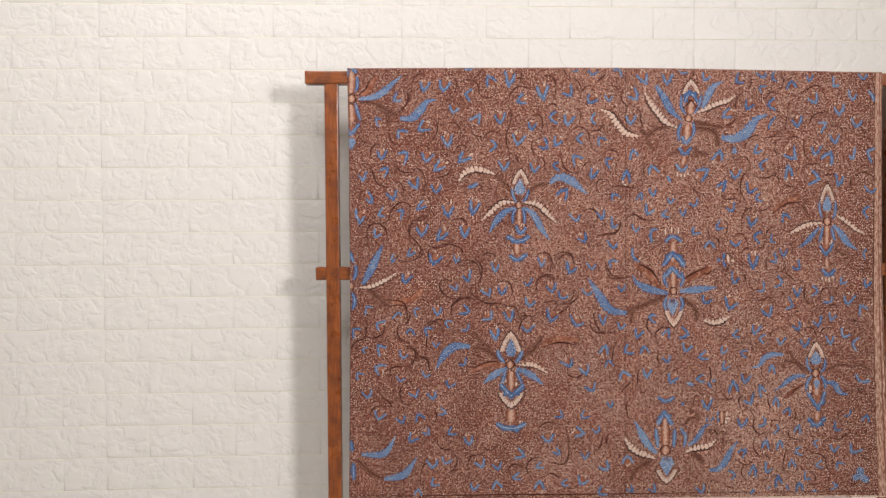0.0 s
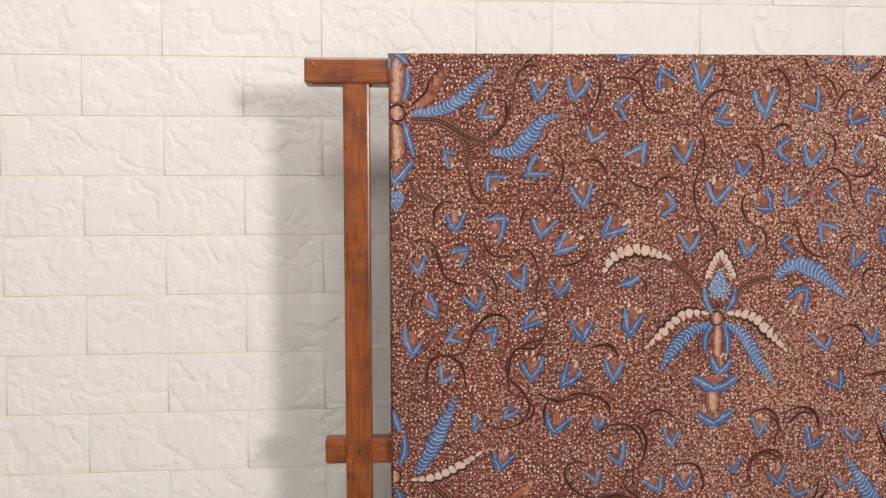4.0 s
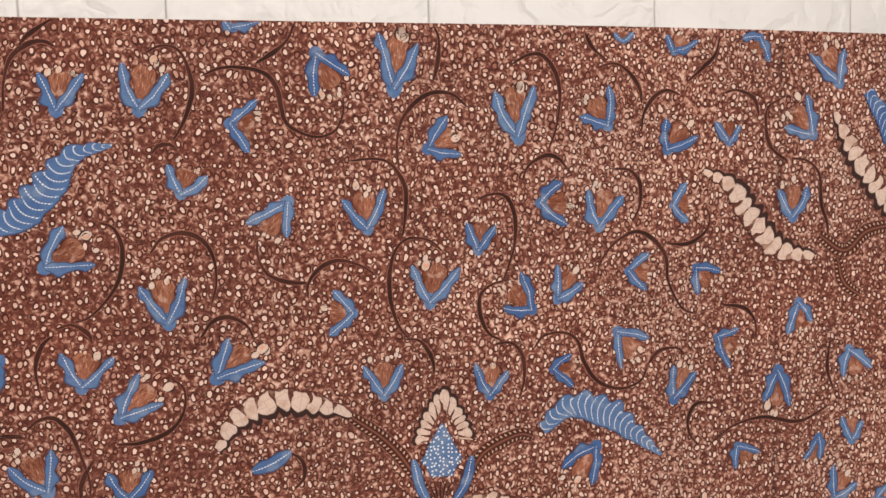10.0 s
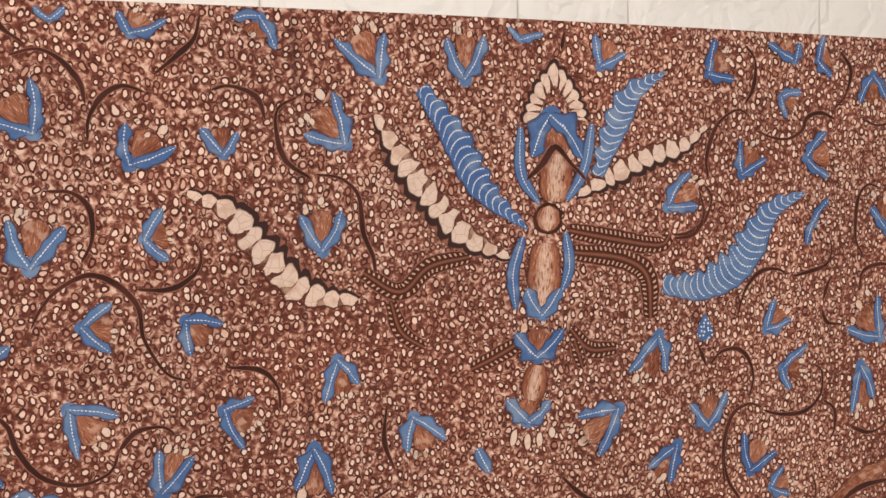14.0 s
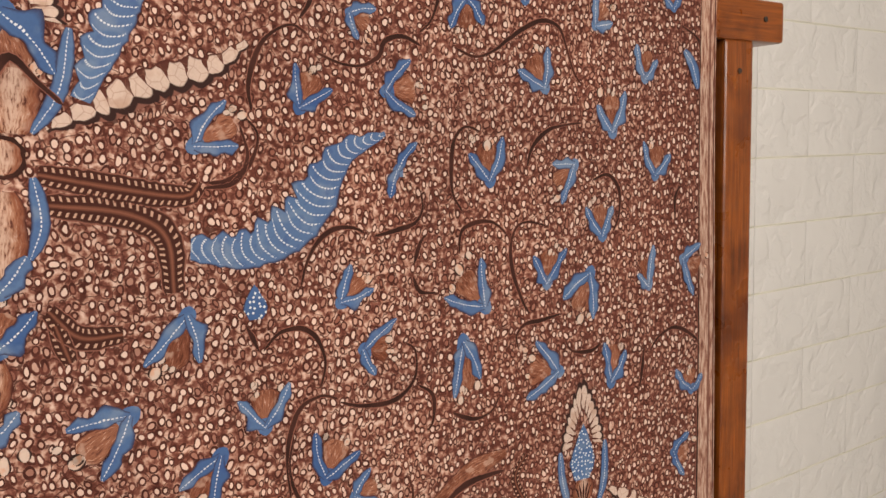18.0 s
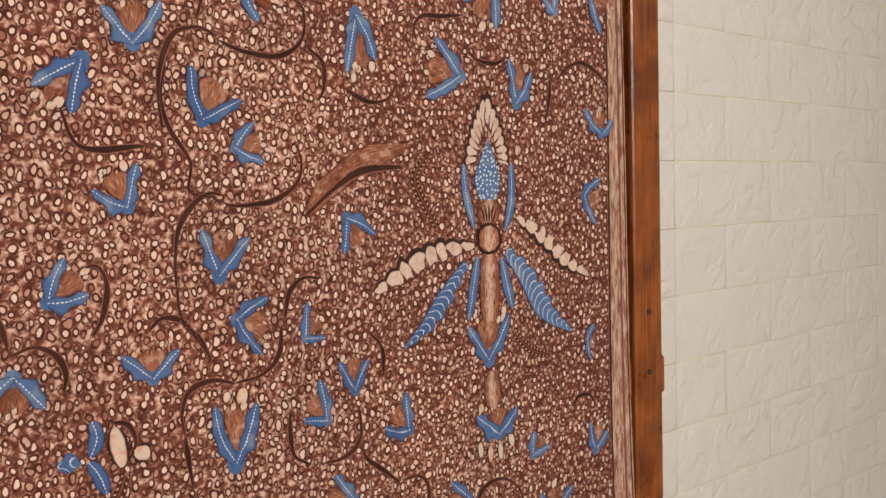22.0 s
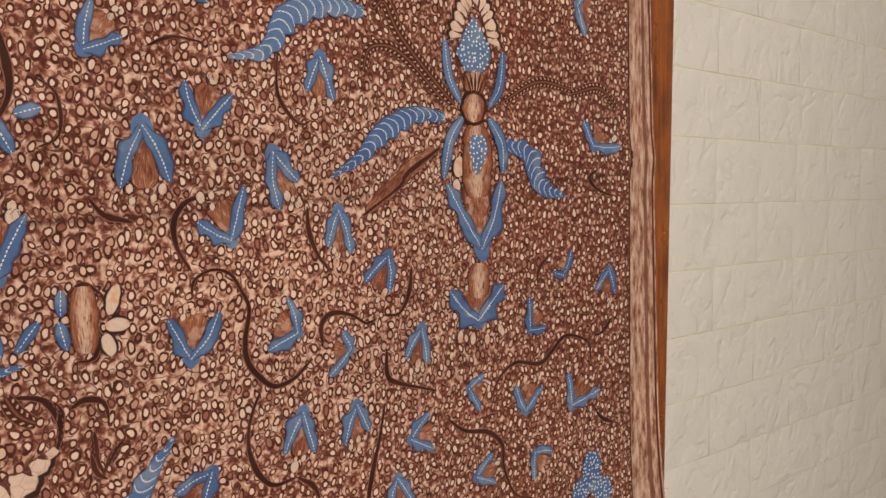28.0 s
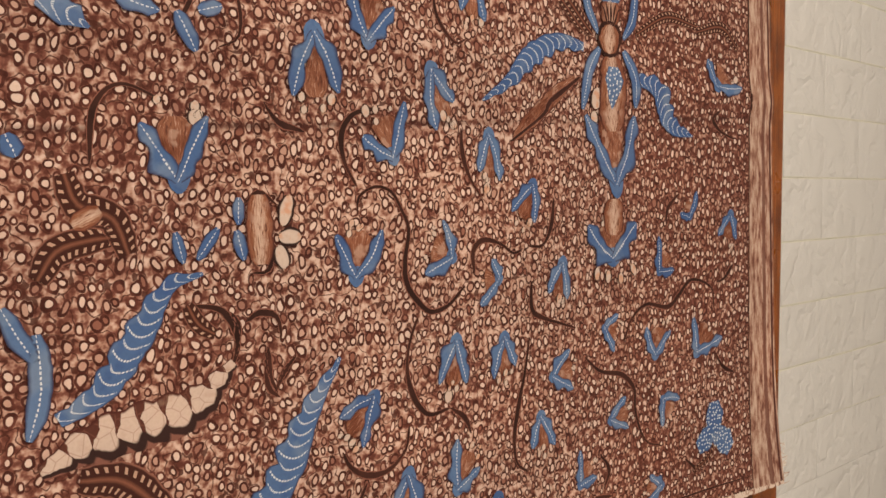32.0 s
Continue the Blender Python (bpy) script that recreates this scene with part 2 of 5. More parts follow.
def cream_material():
    m = Mat("cream_feather_dye", 0.85, 0.15)
    o, s, t = m.uv()
    drift = m.m("MULTIPLY", m.m("SUBTRACT", m.noise(place(m), 75.0, 1.0), 0.5), 0.011)
    ph = m.m("DIVIDE", m.m("ADD", m.m("ADD", s, drift), m.m("MULTIPLY", t, 0.002)), 0.0088)
    fr = m.m("FRACT", ph)
    scal = m.m("MULTIPLY", m.m("ABSOLUTE", m.m("SINE", m.m("MULTIPLY", ph, math.pi))), 0.35)
    edge = m.m("ADD", t, scal)
    div = m.m("ADD", 0.04, m.m("MULTIPLY", m.m("MAXIMUM", m.m("ADD", t, 0.15), 0.0), 0.40))
    wob = m.m("ADD", fr, m.m("MULTIPLY", m.m("SUBTRACT", m.noise(place(m), 300.0), 0.5), 0.35))
    c = m.mix(m.m("LESS_THAN", wob, div), (0.485, 0.368, 0.308), (0.080, 0.026, 0.018))
    sp = m.n("ShaderNodeSeparateXYZ", [place(m)])
    q = m.n("ShaderNodeCombineXYZ", [sp.outputs[0], sp.outputs[2], 0.0]).outputs[0]
    ck = m.n("ShaderNodeTexVoronoi", {"Vector": q, "Scale": 190.0, "Randomness": 1.0}, voronoi_dimensions="2D", feature="DISTANCE_TO_EDGE").outputs["Distance"]
    c = m.mix(m.m("MULTIPLY", m.step(ck, 0.05, 0.012), 0.40), c, (0.20, 0.085, 0.06))
    c = m.mix(m.m("MULTIPLY", m.step(m.noise(place(m), 120.0, 2.0), 0.52, 0.68), 0.7), c, (0.37, 0.235, 0.175))
    c = m.mix(m.step(edge, -0.24, -0.34), c, DEEP)
    c = m.mix(m.step(edge, -0.66, -0.76), c, (0.19, 0.078, 0.058))
    c = m.mix(m.step(t, 0.80, 0.92), c, DARK)
    return m.col(weave(m, c))


def stalk_material():
    m = Mat("beaded_stem_dye", 0.85, 0.15)
    o, s, t = m.uv()
    a = m.m("ABSOLUTE", t)
    c = m.mix(m.step(a, 0.22, 0.02), (0.044, 0.013, 0.009), (0.17, 0.062, 0.038))
    row = m.m("LESS_THAN", m.m("ABSOLUTE", m.m("SUBTRACT", a, 0.56)), 0.17)
    skew = m.m("ADD", s, m.m("MULTIPLY", a, 0.002))
    c = m.mix(m.m("MULTIPLY", row, dash(m, skew, 0.0029, 0.36)), c, (0.40, 0.24, 0.175))
    c = m.mix(m.step(a, 0.86, 0.95), c, (0.21, 0.085, 0.060))
    return m.col(weave(m, c))


def vine_material():
    m = Mat("tendril_dye", 0.85, 0.15)
    o, s, t = m.uv()
    wob = m.m("ADD", t, m.m("MULTIPLY", m.m("SUBTRACT", m.noise(place(m), 200.0), 0.5), 0.3))
    fade = m.mix(m.step(m.noise(place(m), 45.0, 2.0), 0.44, 0.66), (0.026, 0.0095, 0.007), (0.050, 0.017, 0.012))
    c = m.mix(m.step(m.m("ABSOLUTE", wob), 0.82, 0.66), (0.205, 0.078, 0.055), fade)
    return m.col(weave(m, c))


def tan_material(name, *stops):
    m = Mat(name, 0.85, 0.15)
    o, s, t = m.uv()
    v = m.n("ShaderNodeCombineXYZ", [m.m("MULTIPLY", s, 120.0), m.m("MULTIPLY", t, 5.0), 0.0]).outputs[0]
    st = m.noise(v, 1.6, 4.0, 0.65)
    c = m.ramp(st, *stops)
    c = m.mix(m.step(m.noise(place(m), 60.0), 0.45, 0.62), c, m_mul(m, c, (0.62, 0.50, 0.46)))
    c = m.mix(m.m("MULTIPLY", m.step(m.noise(place(m), 170.0, 2.0), 0.56, 0.66), 0.6), c, (0.40, 0.25, 0.19))
    if name.startswith("streaked"):
        heart = m.m("MULTIPLY", m.step(m.m("ABSOLUTE", t), 0.62, 0.15), m.step(st, 0.36, 0.52))
        c = m.mix(m.m("MULTIPLY", heart, 0.72), c, (0.51, 0.365, 0.29))
        c = m.mix(m.m("MULTIPLY", m.step(m.m("ABSOLUTE", t), 0.42, 0.80), 0.75), c, (0.16, 0.052, 0.030))
    return m.col(weave(m, outline(m, c, t, 0.84, 0.97, DARK)))


def bead_material():
    m = Mat("cream_bead_dye", 0.85, 0.15)
    o, s, t = m.uv()
    c = m.mix(m.step(m.noise(place(m), 220.0), 0.50, 0.66), (0.49, 0.375, 0.315), (0.50, 0.27, 0.18))
    return m.col(weave(m, outline(m, c, t, 0.62, 0.76, DEEP)))


def selvage_material():
    m = Mat("selvage_dye", 0.85, 0.15)
    o, s, t = m.uv()
    v = m.n("ShaderNodeCombineXYZ", [m.m("MULTIPLY", s, 52.0), m.m("MULTIPLY", t, 2.6), 0.0]).outputs[0]
    st = m.noise(v, 1.5, 4.0, 0.65)
    c = m.ramp(st, (0.36, (0.125, 0.043, 0.030)), (0.46, (0.27, 0.140, 0.100)), (0.62, (0.46, 0.325, 0.255)))
    band = m.m("LESS_THAN", m.m("ABSOLUTE", m.m("SUBTRACT", t, 0.22)), 0.13)
    c = m.mix(m.m("MULTIPLY", band, 0.85), c, (0.125, 0.045, 0.032))
    c = m.mix(m.step(m.m("ABSOLUTE", m.m("SUBTRACT", t, 0.82)), 0.10, 0.05), c, DARK)
    return m.col(weave(m, c))


def fringe_material():
    m = Mat("raw_hem_thread", 0.9, 0.1)
    c = m.mix(m.step(m.noise(place(m), 260.0, 3.0), 0.52, 0.66), (0.54, 0.42, 0.345), (0.25, 0.12, 0.085))
    return m.col(c)


def wood_material(axis):
    m = Mat("varnished_wood", 0.32, 0.45)
    v = place(m)
    k = [38.0, 38.0, 38.0]
    k[axis] = 1.6
    st = m.n("ShaderNodeVectorMath", [v, tuple(x * 14 for x in k)], operation="MULTIPLY").outputs[0]
    g = m.noise(st, 1.0, 8.0, 0.68)
    c = m.ramp(g, (0.28, (0.070, 0.015, 0.004)), (0.50, (0.200, 0.051, 0.008)), (0.74, (0.320, 0.090, 0.013)))
    c = m.mix(m.m("MULTIPLY", m.step(m.noise(v, 34.0, 5.0, 0.6), 0.44, 0.62), 0.85), c, m_mul(m, c, (0.52, 0.44, 0.40)))
    m.t.links.new(m.n("ShaderNodeMapRange", [m.noise(v, 40.0), 0.3, 0.7, 0.24, 0.42]).outputs[0], m.b.inputs["Roughness"])
    m.b.inputs["Coat Weight"].default_value = 0.15
    m.b.inputs["Coat Roughness"].default_value = 0.18
    m.bump(g, 0.0006, 0.4)
    return m.col(c)


def brick_material():
    """White foam brick with a crumpled stone relief."""
    m = Mat("white_foam_brick", 0.48, 0.4)
    v = place(m)
    r = m.n("ShaderNodeObjectInfo").outputs["Random"]
    off = m.n("ShaderNodeCombineXYZ", [m.m("MULTIPLY", r, 37.0), m.m("MULTIPLY", r, 11.0), m.m("MULTIPLY", r, 53.0)]).outputs[0]
    p = m.n("ShaderNodeVectorMath", [v, off], operation="ADD").outputs[0]
    w1 = m.n("ShaderNodeTexNoise", {"Vector": p, "Scale": 16.0, "Detail": 3.0}).outputs[1]
    p2 = m.n("ShaderNodeVectorMath", [p, m.n("ShaderNodeVectorMath", [w1, (0.05, 0.05, 0.05)], operation="MULTIPLY").outputs[0]], operation="ADD").outputs[0]
    ridge = m.n("ShaderNodeTexVoronoi", {"Vector": p2, "Scale": 16.0}, feature="SMOOTH_F1").outputs["Distance"]
    cr = m.m("ABSOLUTE", m.m("SUBTRACT", m.noise(p2, 21.0, 3.0), 0.5))
    soft = m.noise(p, 9.0, 3.0)
    h = m.m("ADD", m.m("MULTIPLY", ridge, 0.5), m.m("ADD", m.m("MULTIPLY", m.step(cr, 0.0, 0.10), 0.17), m.m("MULTIPLY", soft, 0.8)))
    h = m.m("ADD", h, m.m("MULTIPLY", m.noise(p, 220.0, 2.0), 0.02))
    m.bump(h, 0.0090, 0.75)
    c = m.mix(m.step(m.noise(v, 2.3, 4.0), 0.35, 0.7), (0.625, 0.611, 0.592), (0.665, 0.650, 0.628))
    return m.col(c)


def plain_material(name, a, b, scale, rough):
    m = Mat(name, rough, 0.3)
    v = place(m)
    n1 = m.noise(v, scale, 5.0)
    m.bump(n1, 0.002, 0.3)
    return m.col(m.mix(m.step(n1, 0.35, 0.7), a, b))


M_GROUND = ground_material()
M_LEAF, M_WING, M_DROP = leaf_material(), wing_material(), drop_material()
M_CREAM, M_STALK, M_VINE = cream_material(), stalk_material(), vine_material()
M_WASH = tan_material("soga_brown_dye", (0.30, DARK), (0.46, (0.20, 0.075, 0.043)), (0.58, (0.27, 0.110, 0.065)), (0.74, CREAM))
M_TAN = tan_material("streaked_petal_dye", (0.35, DARK), (0.44, (0.215, 0.078, 0.038)), (0.56, (0.31, 0.130, 0.072)), (0.68, (0.50, 0.36, 0.29)))
M_BEAD, M_SELVAGE, M_FRINGE = bead_material(), selvage_material(), fringe_material()
M_WOOD_X, M_WOOD_Z = wood_material(0), wood_material(2)
M_BRICK = brick_material()
M_JOINT = plain_material("foam_joint", (0.645, 0.630, 0.545), (0.675, 0.655, 0.575), 20.0, 0.6)
M_SEAM = plain_material("foam_seam", (0.60, 0.585, 0.565), (0.64, 0.625, 0.60), 20.0, 0.6)
M_PLASTER = plain_material("white_plaster", (0.74, 0.71, 0.67), (0.80, 0.77, 0.73), 3.0, 0.9)
M_FLOOR = plain_material("pale_floor_tile", (0.52, 0.49, 0.45), (0.60, 0.57, 0.52), 4.0, 0.4)
M_BARE = plain_material("bare_wood", (0.34, 0.25, 0.20), (0.46, 0.36, 0.30), 300.0, 0.7)
M_NAIL_SHADE = plain_material("nail_and_gap_shade", (0.02, 0.015, 0.012), (0.04, 0.03, 0.025), 300.0, 0.6)


# ---- mesh helpers ----
def mesh(name, verts, faces, mats, uvs=None, which=None, smooth=False):
    me = bpy.data.meshes.new(name)
    me.from_pydata(verts, [], faces)
    for q in mats:
        me.materials.append(q)
    if uvs is not None:
        layer = me.uv_layers.new(name="UVMap")
        flat = np.array(uvs, dtype=np.float32)[[i for f in faces for i in f]]
        layer.data.foreach_set("uv", flat.ravel())
    if which is not None:
        me.polygons.foreach_set("material_index", which)
    if smooth:
        me.polygons.foreach_set("use_smooth", [True] * len(faces))
    me.update()
    return me


def part(name, me, parent, label=""):
    ob = new(name, me)
    ob.parent = parent
    return tagged(ob, label)


def bevelled(name, x0, x1, y0, y1, z0, z1, mat, bevel=0.002, segs=2):
    bm = bmesh.new()
    bmesh.ops.create_cube(bm, size=1)
    for q in bm.verts:
        q.co = Vector((x0 + (q.co.x + 0.5) * (x1 - x0), y0 + (q.co.y + 0.5) * (y1 - y0), z0 + (q.co.z + 0.5) * (z1 - z0)))
    bmesh.ops.bevel(bm, geom=bm.edges[:], offset=bevel, segments=segs, affect="EDGES", profile=0.6)
    me = bpy.data.meshes.new(name)
    bm.to_mesh(me)
    bm.free()
    me.materials.append(mat)
    return me


# ---- the room ----
def slab(name, x0, x1, y0, y1, z0, z1, mat):
    return tagged(new(name, bevelled(name, x0, x1, y0, y1, z0, z1, mat, 0.004, 1)), kind="structure")


WALL_Y, WALL_TURN = 0.163, 0.040
wall_north = slab("wall_north", -2.87, 3.72, WALL_Y + 0.0010, WALL_Y + 0.16, 0.0, 2.8, M_JOINT)
# unseen pale shell, added so that bounced lamp light fills the shadows
slab("bounce_floor", -2.9, 3.7, -3.4, 0.48, -0.12, 0.0, M_FLOOR)
slab("bounce_ceiling", -2.9, 3.7, -3.4, 0.48, 2.8, 2.92, M_PLASTER)
slab("bounce_wall_west", -2.96, -2.8, -3.4, 0.48, 0.0, 2.8, M_PLASTER)
slab("bounce_wall_east", 3.6, 3.76, -3.4, 0.48, 0.0, 2.8, M_PLASTER)
slab("bounce_wall_south", -2.8, 3.6, -3.4, -3.24, 0.0, 2.8, M_PLASTER)

# ---- the rack ----
rack = tagged(new("clothes_rack"), "dark reddish varnished wooden display rack against white wall", "rack")
rack.location = (0.55, 0.018, 0.0)


def rack_part(name, me, label=""):
    ob = part(name, me, rack, label)
    ob.matrix_parent_inverse = Matrix.Translation((-0.55, -0.018, 0.0))
    return ob


rack_part("post", bevelled("post", -0.0465, -0.018, 0.006, 0.034, 0.0, 1.4705, M_WOOD_Z, 0.0022))
rack_part("post", bevelled("post", 1.1500, 1.1790, 0.006, 0.034, 0.0, 1.4595, M_WOOD_Z, 0.0022))
beam = rack_part("top_rail", bevelled("top_rail", -0.646, 0.650, 0.004, 0.036, -0.0138, 0.0138, M_WOOD_X, 0.0026))
beam.matrix_basis = pose(0.5585, 0, 1.4775, 0, 0.46, 0)
bar = rack_part("cross_rail", bevelled("cross_rail", -0.628, 0.628, 0.009, 0.031, -0.014, 0.014, M_WOOD_X, 0.004, 3))
bar.matrix_basis = pose(0.5585, 0, 1.0685, 0, -0.10, 0)


def nail(x, z, y=0.0058, r=0.0020, said="small dark nail head"):
    bm = bmesh.new()
    bmesh.ops.create_cone(bm, cap_ends=True, segments=10, radius1=r * 1.1, radius2=r * 0.9, depth=0.003)
    bmesh.ops.rotate(bm, verts=bm.verts, matrix=Matrix.Rotation(radians(90), 3, "X"))
    bmesh.ops.translate(bm, verts=bm.verts, vec=(x, y + 0.0008, z))
    me = bpy.data.meshes.new("nail")
    bm.to_mesh(me)
    bm.free()
    me.materials.append(M_NAIL_SHADE)
    rack_part("nail", me, said)


for nx, nz in ((1.1645, 1.439), (1.1648, 1.1156), (1.1648, 1.0743), (-0.032, 1.0685)):
    nail(nx, nz)
nail(1.188, 1.4735, 0.0038)



def chip(x, z, r):
    """A pale chip in the varnish near the rail's end."""
    ring = [(x + r * (1 + 0.35 * noise.noise(Vector((x * 900, k, 0)))) * math.cos(k * math.tau / 9), 0.0032, z + 1.4 * r * math.sin(k * math.tau / 9)) for k in range(9)]
    back = [(p[0], 0.0052, p[2]) for p in ring]
    sides = [(k, k + 9, (k + 1) % 9 + 9, (k + 1) % 9) for k in range(9)]
    rack_part("chip", mesh("chip", ring + back, [tuple(range(9))] + sides, [M_BARE]), "pale chip in the varnish")


for cx, cz, cr in ((-0.0817, 1.4873, 0.0005), (-0.0770, 1.4902, 0.0007), (-0.0739, 1.4881, 0.0005)):
    chip(cx, cz, cr)


# dark slivers that stand in for the shadow line under the rail
rack_part("gap_shade", bevelled("gap_shade", -0.0790, -0.0468, 0.0048, 0.0075, 1.4677, 1.4688, M_NAIL_SHADE, 0.0003, 1), "thin dark strip drawn for the shadowed gap under the rail")
rack_part("gap_shade", bevelled("gap_shade", -0.0178, -0.0150, 0.0062, 0.0090, 1.4655, 1.4688, M_NAIL_SHADE, 0.0006, 1), "thin dark strip drawn for the shadowed gap under the rail")

# ---- the batik cloth ----
LONG = 0.920


def top_drop(u):
    k = min(max((u - 0.42) / 0.70, 0.0), 1.0)
    return 0.012 * k * k * (3 - 2 * k) ** 0.5


def left_edge(v):
    return 0.0025 + 0.0022 * min(1.0, v / 0.12) - 0.006 * max(0.0, (v - 0.5) / 0.4)


def right_edge(v):
    return 1.134 + 0.035 * (max(v, 0.0) / 0.92) ** 2.5


def sel_edge(v):
    return 1.1195 + 0.016 * (max(v, 0.0) / 0.88) ** 3


def relief(u, v):
    """How far the cloth stands out towards the room."""
    k = min(1.0, max(0.0, v) / 0.15)
    y = 0.0016 * math.sin(u * 9.0 + 1.7 * v + 0.6) + 0.0012 * math.sin(u * 17.0 - 3.0 * v + 2.0) + 0.0008 * math.sin(v * 14.0 + u * 4.0)
    y += 0.0016 * math.exp(-(((u - 0.605) / 0.010) ** 2)) + 0.0016 * math.exp(-(((v - 0.668 - 0.006 * u) / 0.010) ** 2))
    curl = max(0.0, (v - 0.82) / 0.10) * max(0.0, (u - 1.06) / 0.10)
    return k * y + 0.004 * curl ** 2


def surface(u, v, lift=0.0):
    return (u, -relief(u, v) - lift, 1.5 - v)


cloth = tagged(new("batik_cloth"), "brown batik cloth with blue blossoms hung over wooden rack", "batik cloth")
cloth.location = (0.55, 0.0, 0.58)


def cloth_part(name, me, label=""):
    ob = part(name, me, cloth, label)
    ob.matrix_parent_inverse = Matrix.Translation((-0.55, 0.0, -0.58))
    return ob


def cloth_body():
    nu, nv, nb = 240, 190, 40
    rows = []
    for j in range(nv + 1):
        v0 = LONG * (1 - j / nv)
        row = []
        for i in range(nu + 1):
            k = i / nu
            a, b = left_edge(v0), right_edge(v0)
            u = a + (b - a) * k
            v = max(v0, top_drop(u) + 0.0015 * (1 - j / nv)) if v0 < 0.03 else v0
            row.append(surface(u, v + (0.0016 * math.sin(u * 60.0) + 0.001 * math.sin(u * 171.0)) * (j == 0)))
        rows.append(row)
    for j in range(1, 5):
        rows.append([(x, 0.038 * j / 4, 1.5 - top_drop(x) + 0.0012 * math.sin(math.pi * j / 4)) for x, y, z in rows[nv]])
    for j in range(1, nb + 1):
        rows.append([(x, 0.038 + 0.001 * math.sin(x * 9), 1.5 - top_drop(x) - 0.86 * j / nb) for x, y, z in rows[nv]])
    verts = [p for r in rows for p in r]
    n = nu + 1
    faces = [(j * n + i, j * n + i + 1, (j + 1) * n + i + 1, (j + 1) * n + i) for j in range(len(rows) - 1) for i in range(nu)]
    return mesh("cloth_sheet", verts, faces, [M_GROUND], smooth=True)


sheet = cloth_part("cloth_sheet", cloth_body())
thick = sheet.modifiers.new("thickness", "SOLIDIFY")
thick.thickness, thick.offset = 0.0005, -1.0


def spline(pts, step=0.0022):
    """A smooth line through pts (mm to metres), evenly sampled."""
    P = [np.array(p, float) / 1000 for p in pts]
    if len(P) == 2:
        P = [P[0], (P[0] + P[1]) / 2, P[1]]
    E = [2 * P[0] - P[1], *P, 2 * P[-1] - P[-2]]
    line = []
    for a, b, c, d in zip(E, E[1:], E[2:], E[3:]):
        n = max(2, int(np.linalg.norm(c - b) / step))
        for k in range(n):
            t = k / n
            line.append(0.5 * (2 * b + (c - a) * t + (2 * a - 5 * b + 4 * c - d) * t * t + (3 * b - a - 3 * c + d) * t ** 3))
    line.append(P[-1])
    return np.array(line)


def ribbon(line, half, verts, faces, uvs, lift, rough=0.16, grain=330):
    """Adds a band along line; half(k) gives its half widths to both sides."""
    d = np.gradient(line, axis=0)
    d /= np.linalg.norm(d, axis=1)[:, None] + 1e-9
    run = np.concatenate([[0], np.cumsum(np.linalg.norm(np.diff(line, axis=0), axis=1))])
    base = len(verts)
    for i, (p, q) in enumerate(zip(line, d)):
        a, b = half(run[i] / run[-1])
        nrm = np.array((q[1], -q[0]))
        for t, h in ((-1, a), (0, 0), (1, b)):
            g = p + nrm * t * h * (1 + rough * noise.noise(Vector((p[0] * grain, p[1] * grain, 3.0 * t + lift * 9000))))
            v = min(max(g[1], top_drop(g[0]) + 0.0008), LONG - 0.002)
            u = min(max(g[0], left_edge(v) + 0.0004), right_edge(v) - 0.0004)
            verts.append(surface(u, v, lift))
            uvs.append((run[i], t))
    for i in range(len(line) - 1):
        j = base + 3 * i
        faces += [(j, j + 1, j + 4, j + 3), (j + 1, j + 2, j + 5, j + 4)]


STYLE = {
    "wing": (M_WING, "feather_motif", 0.00062), "cream": (M_CREAM, "cream_feather_motif", 0.00056),
    "stalk": (M_STALK, "stem_motif", 0.00050), "vine": (M_VINE, "tendril_motif", 0.00042),
    "line": (M_VINE, "outline_motif", 0.00084), "petal": (M_LEAF, "petal_motif", 0.00074), "body": (M_TAN, "blossom_motif", 0.00066), "tan": (M_WASH, "brown_feather_motif", 0.00039),
    "drop": (M_DROP, "bud_motif", 0.00070), "disc": (M_TAN, "blossom_heart_motif", 0.00080), "bead": (M_BEAD, "bead_motif", 0.00070),
}
SAID = {"wing": "blue feather with white dotted cross lines", "cream": "cream scalloped feather", "drop": "blue bud with white dots",
        "body": "streaked orange-brown petal body", "bead": "cream oval bead with dark rim"}
wobble = random.Random(7)


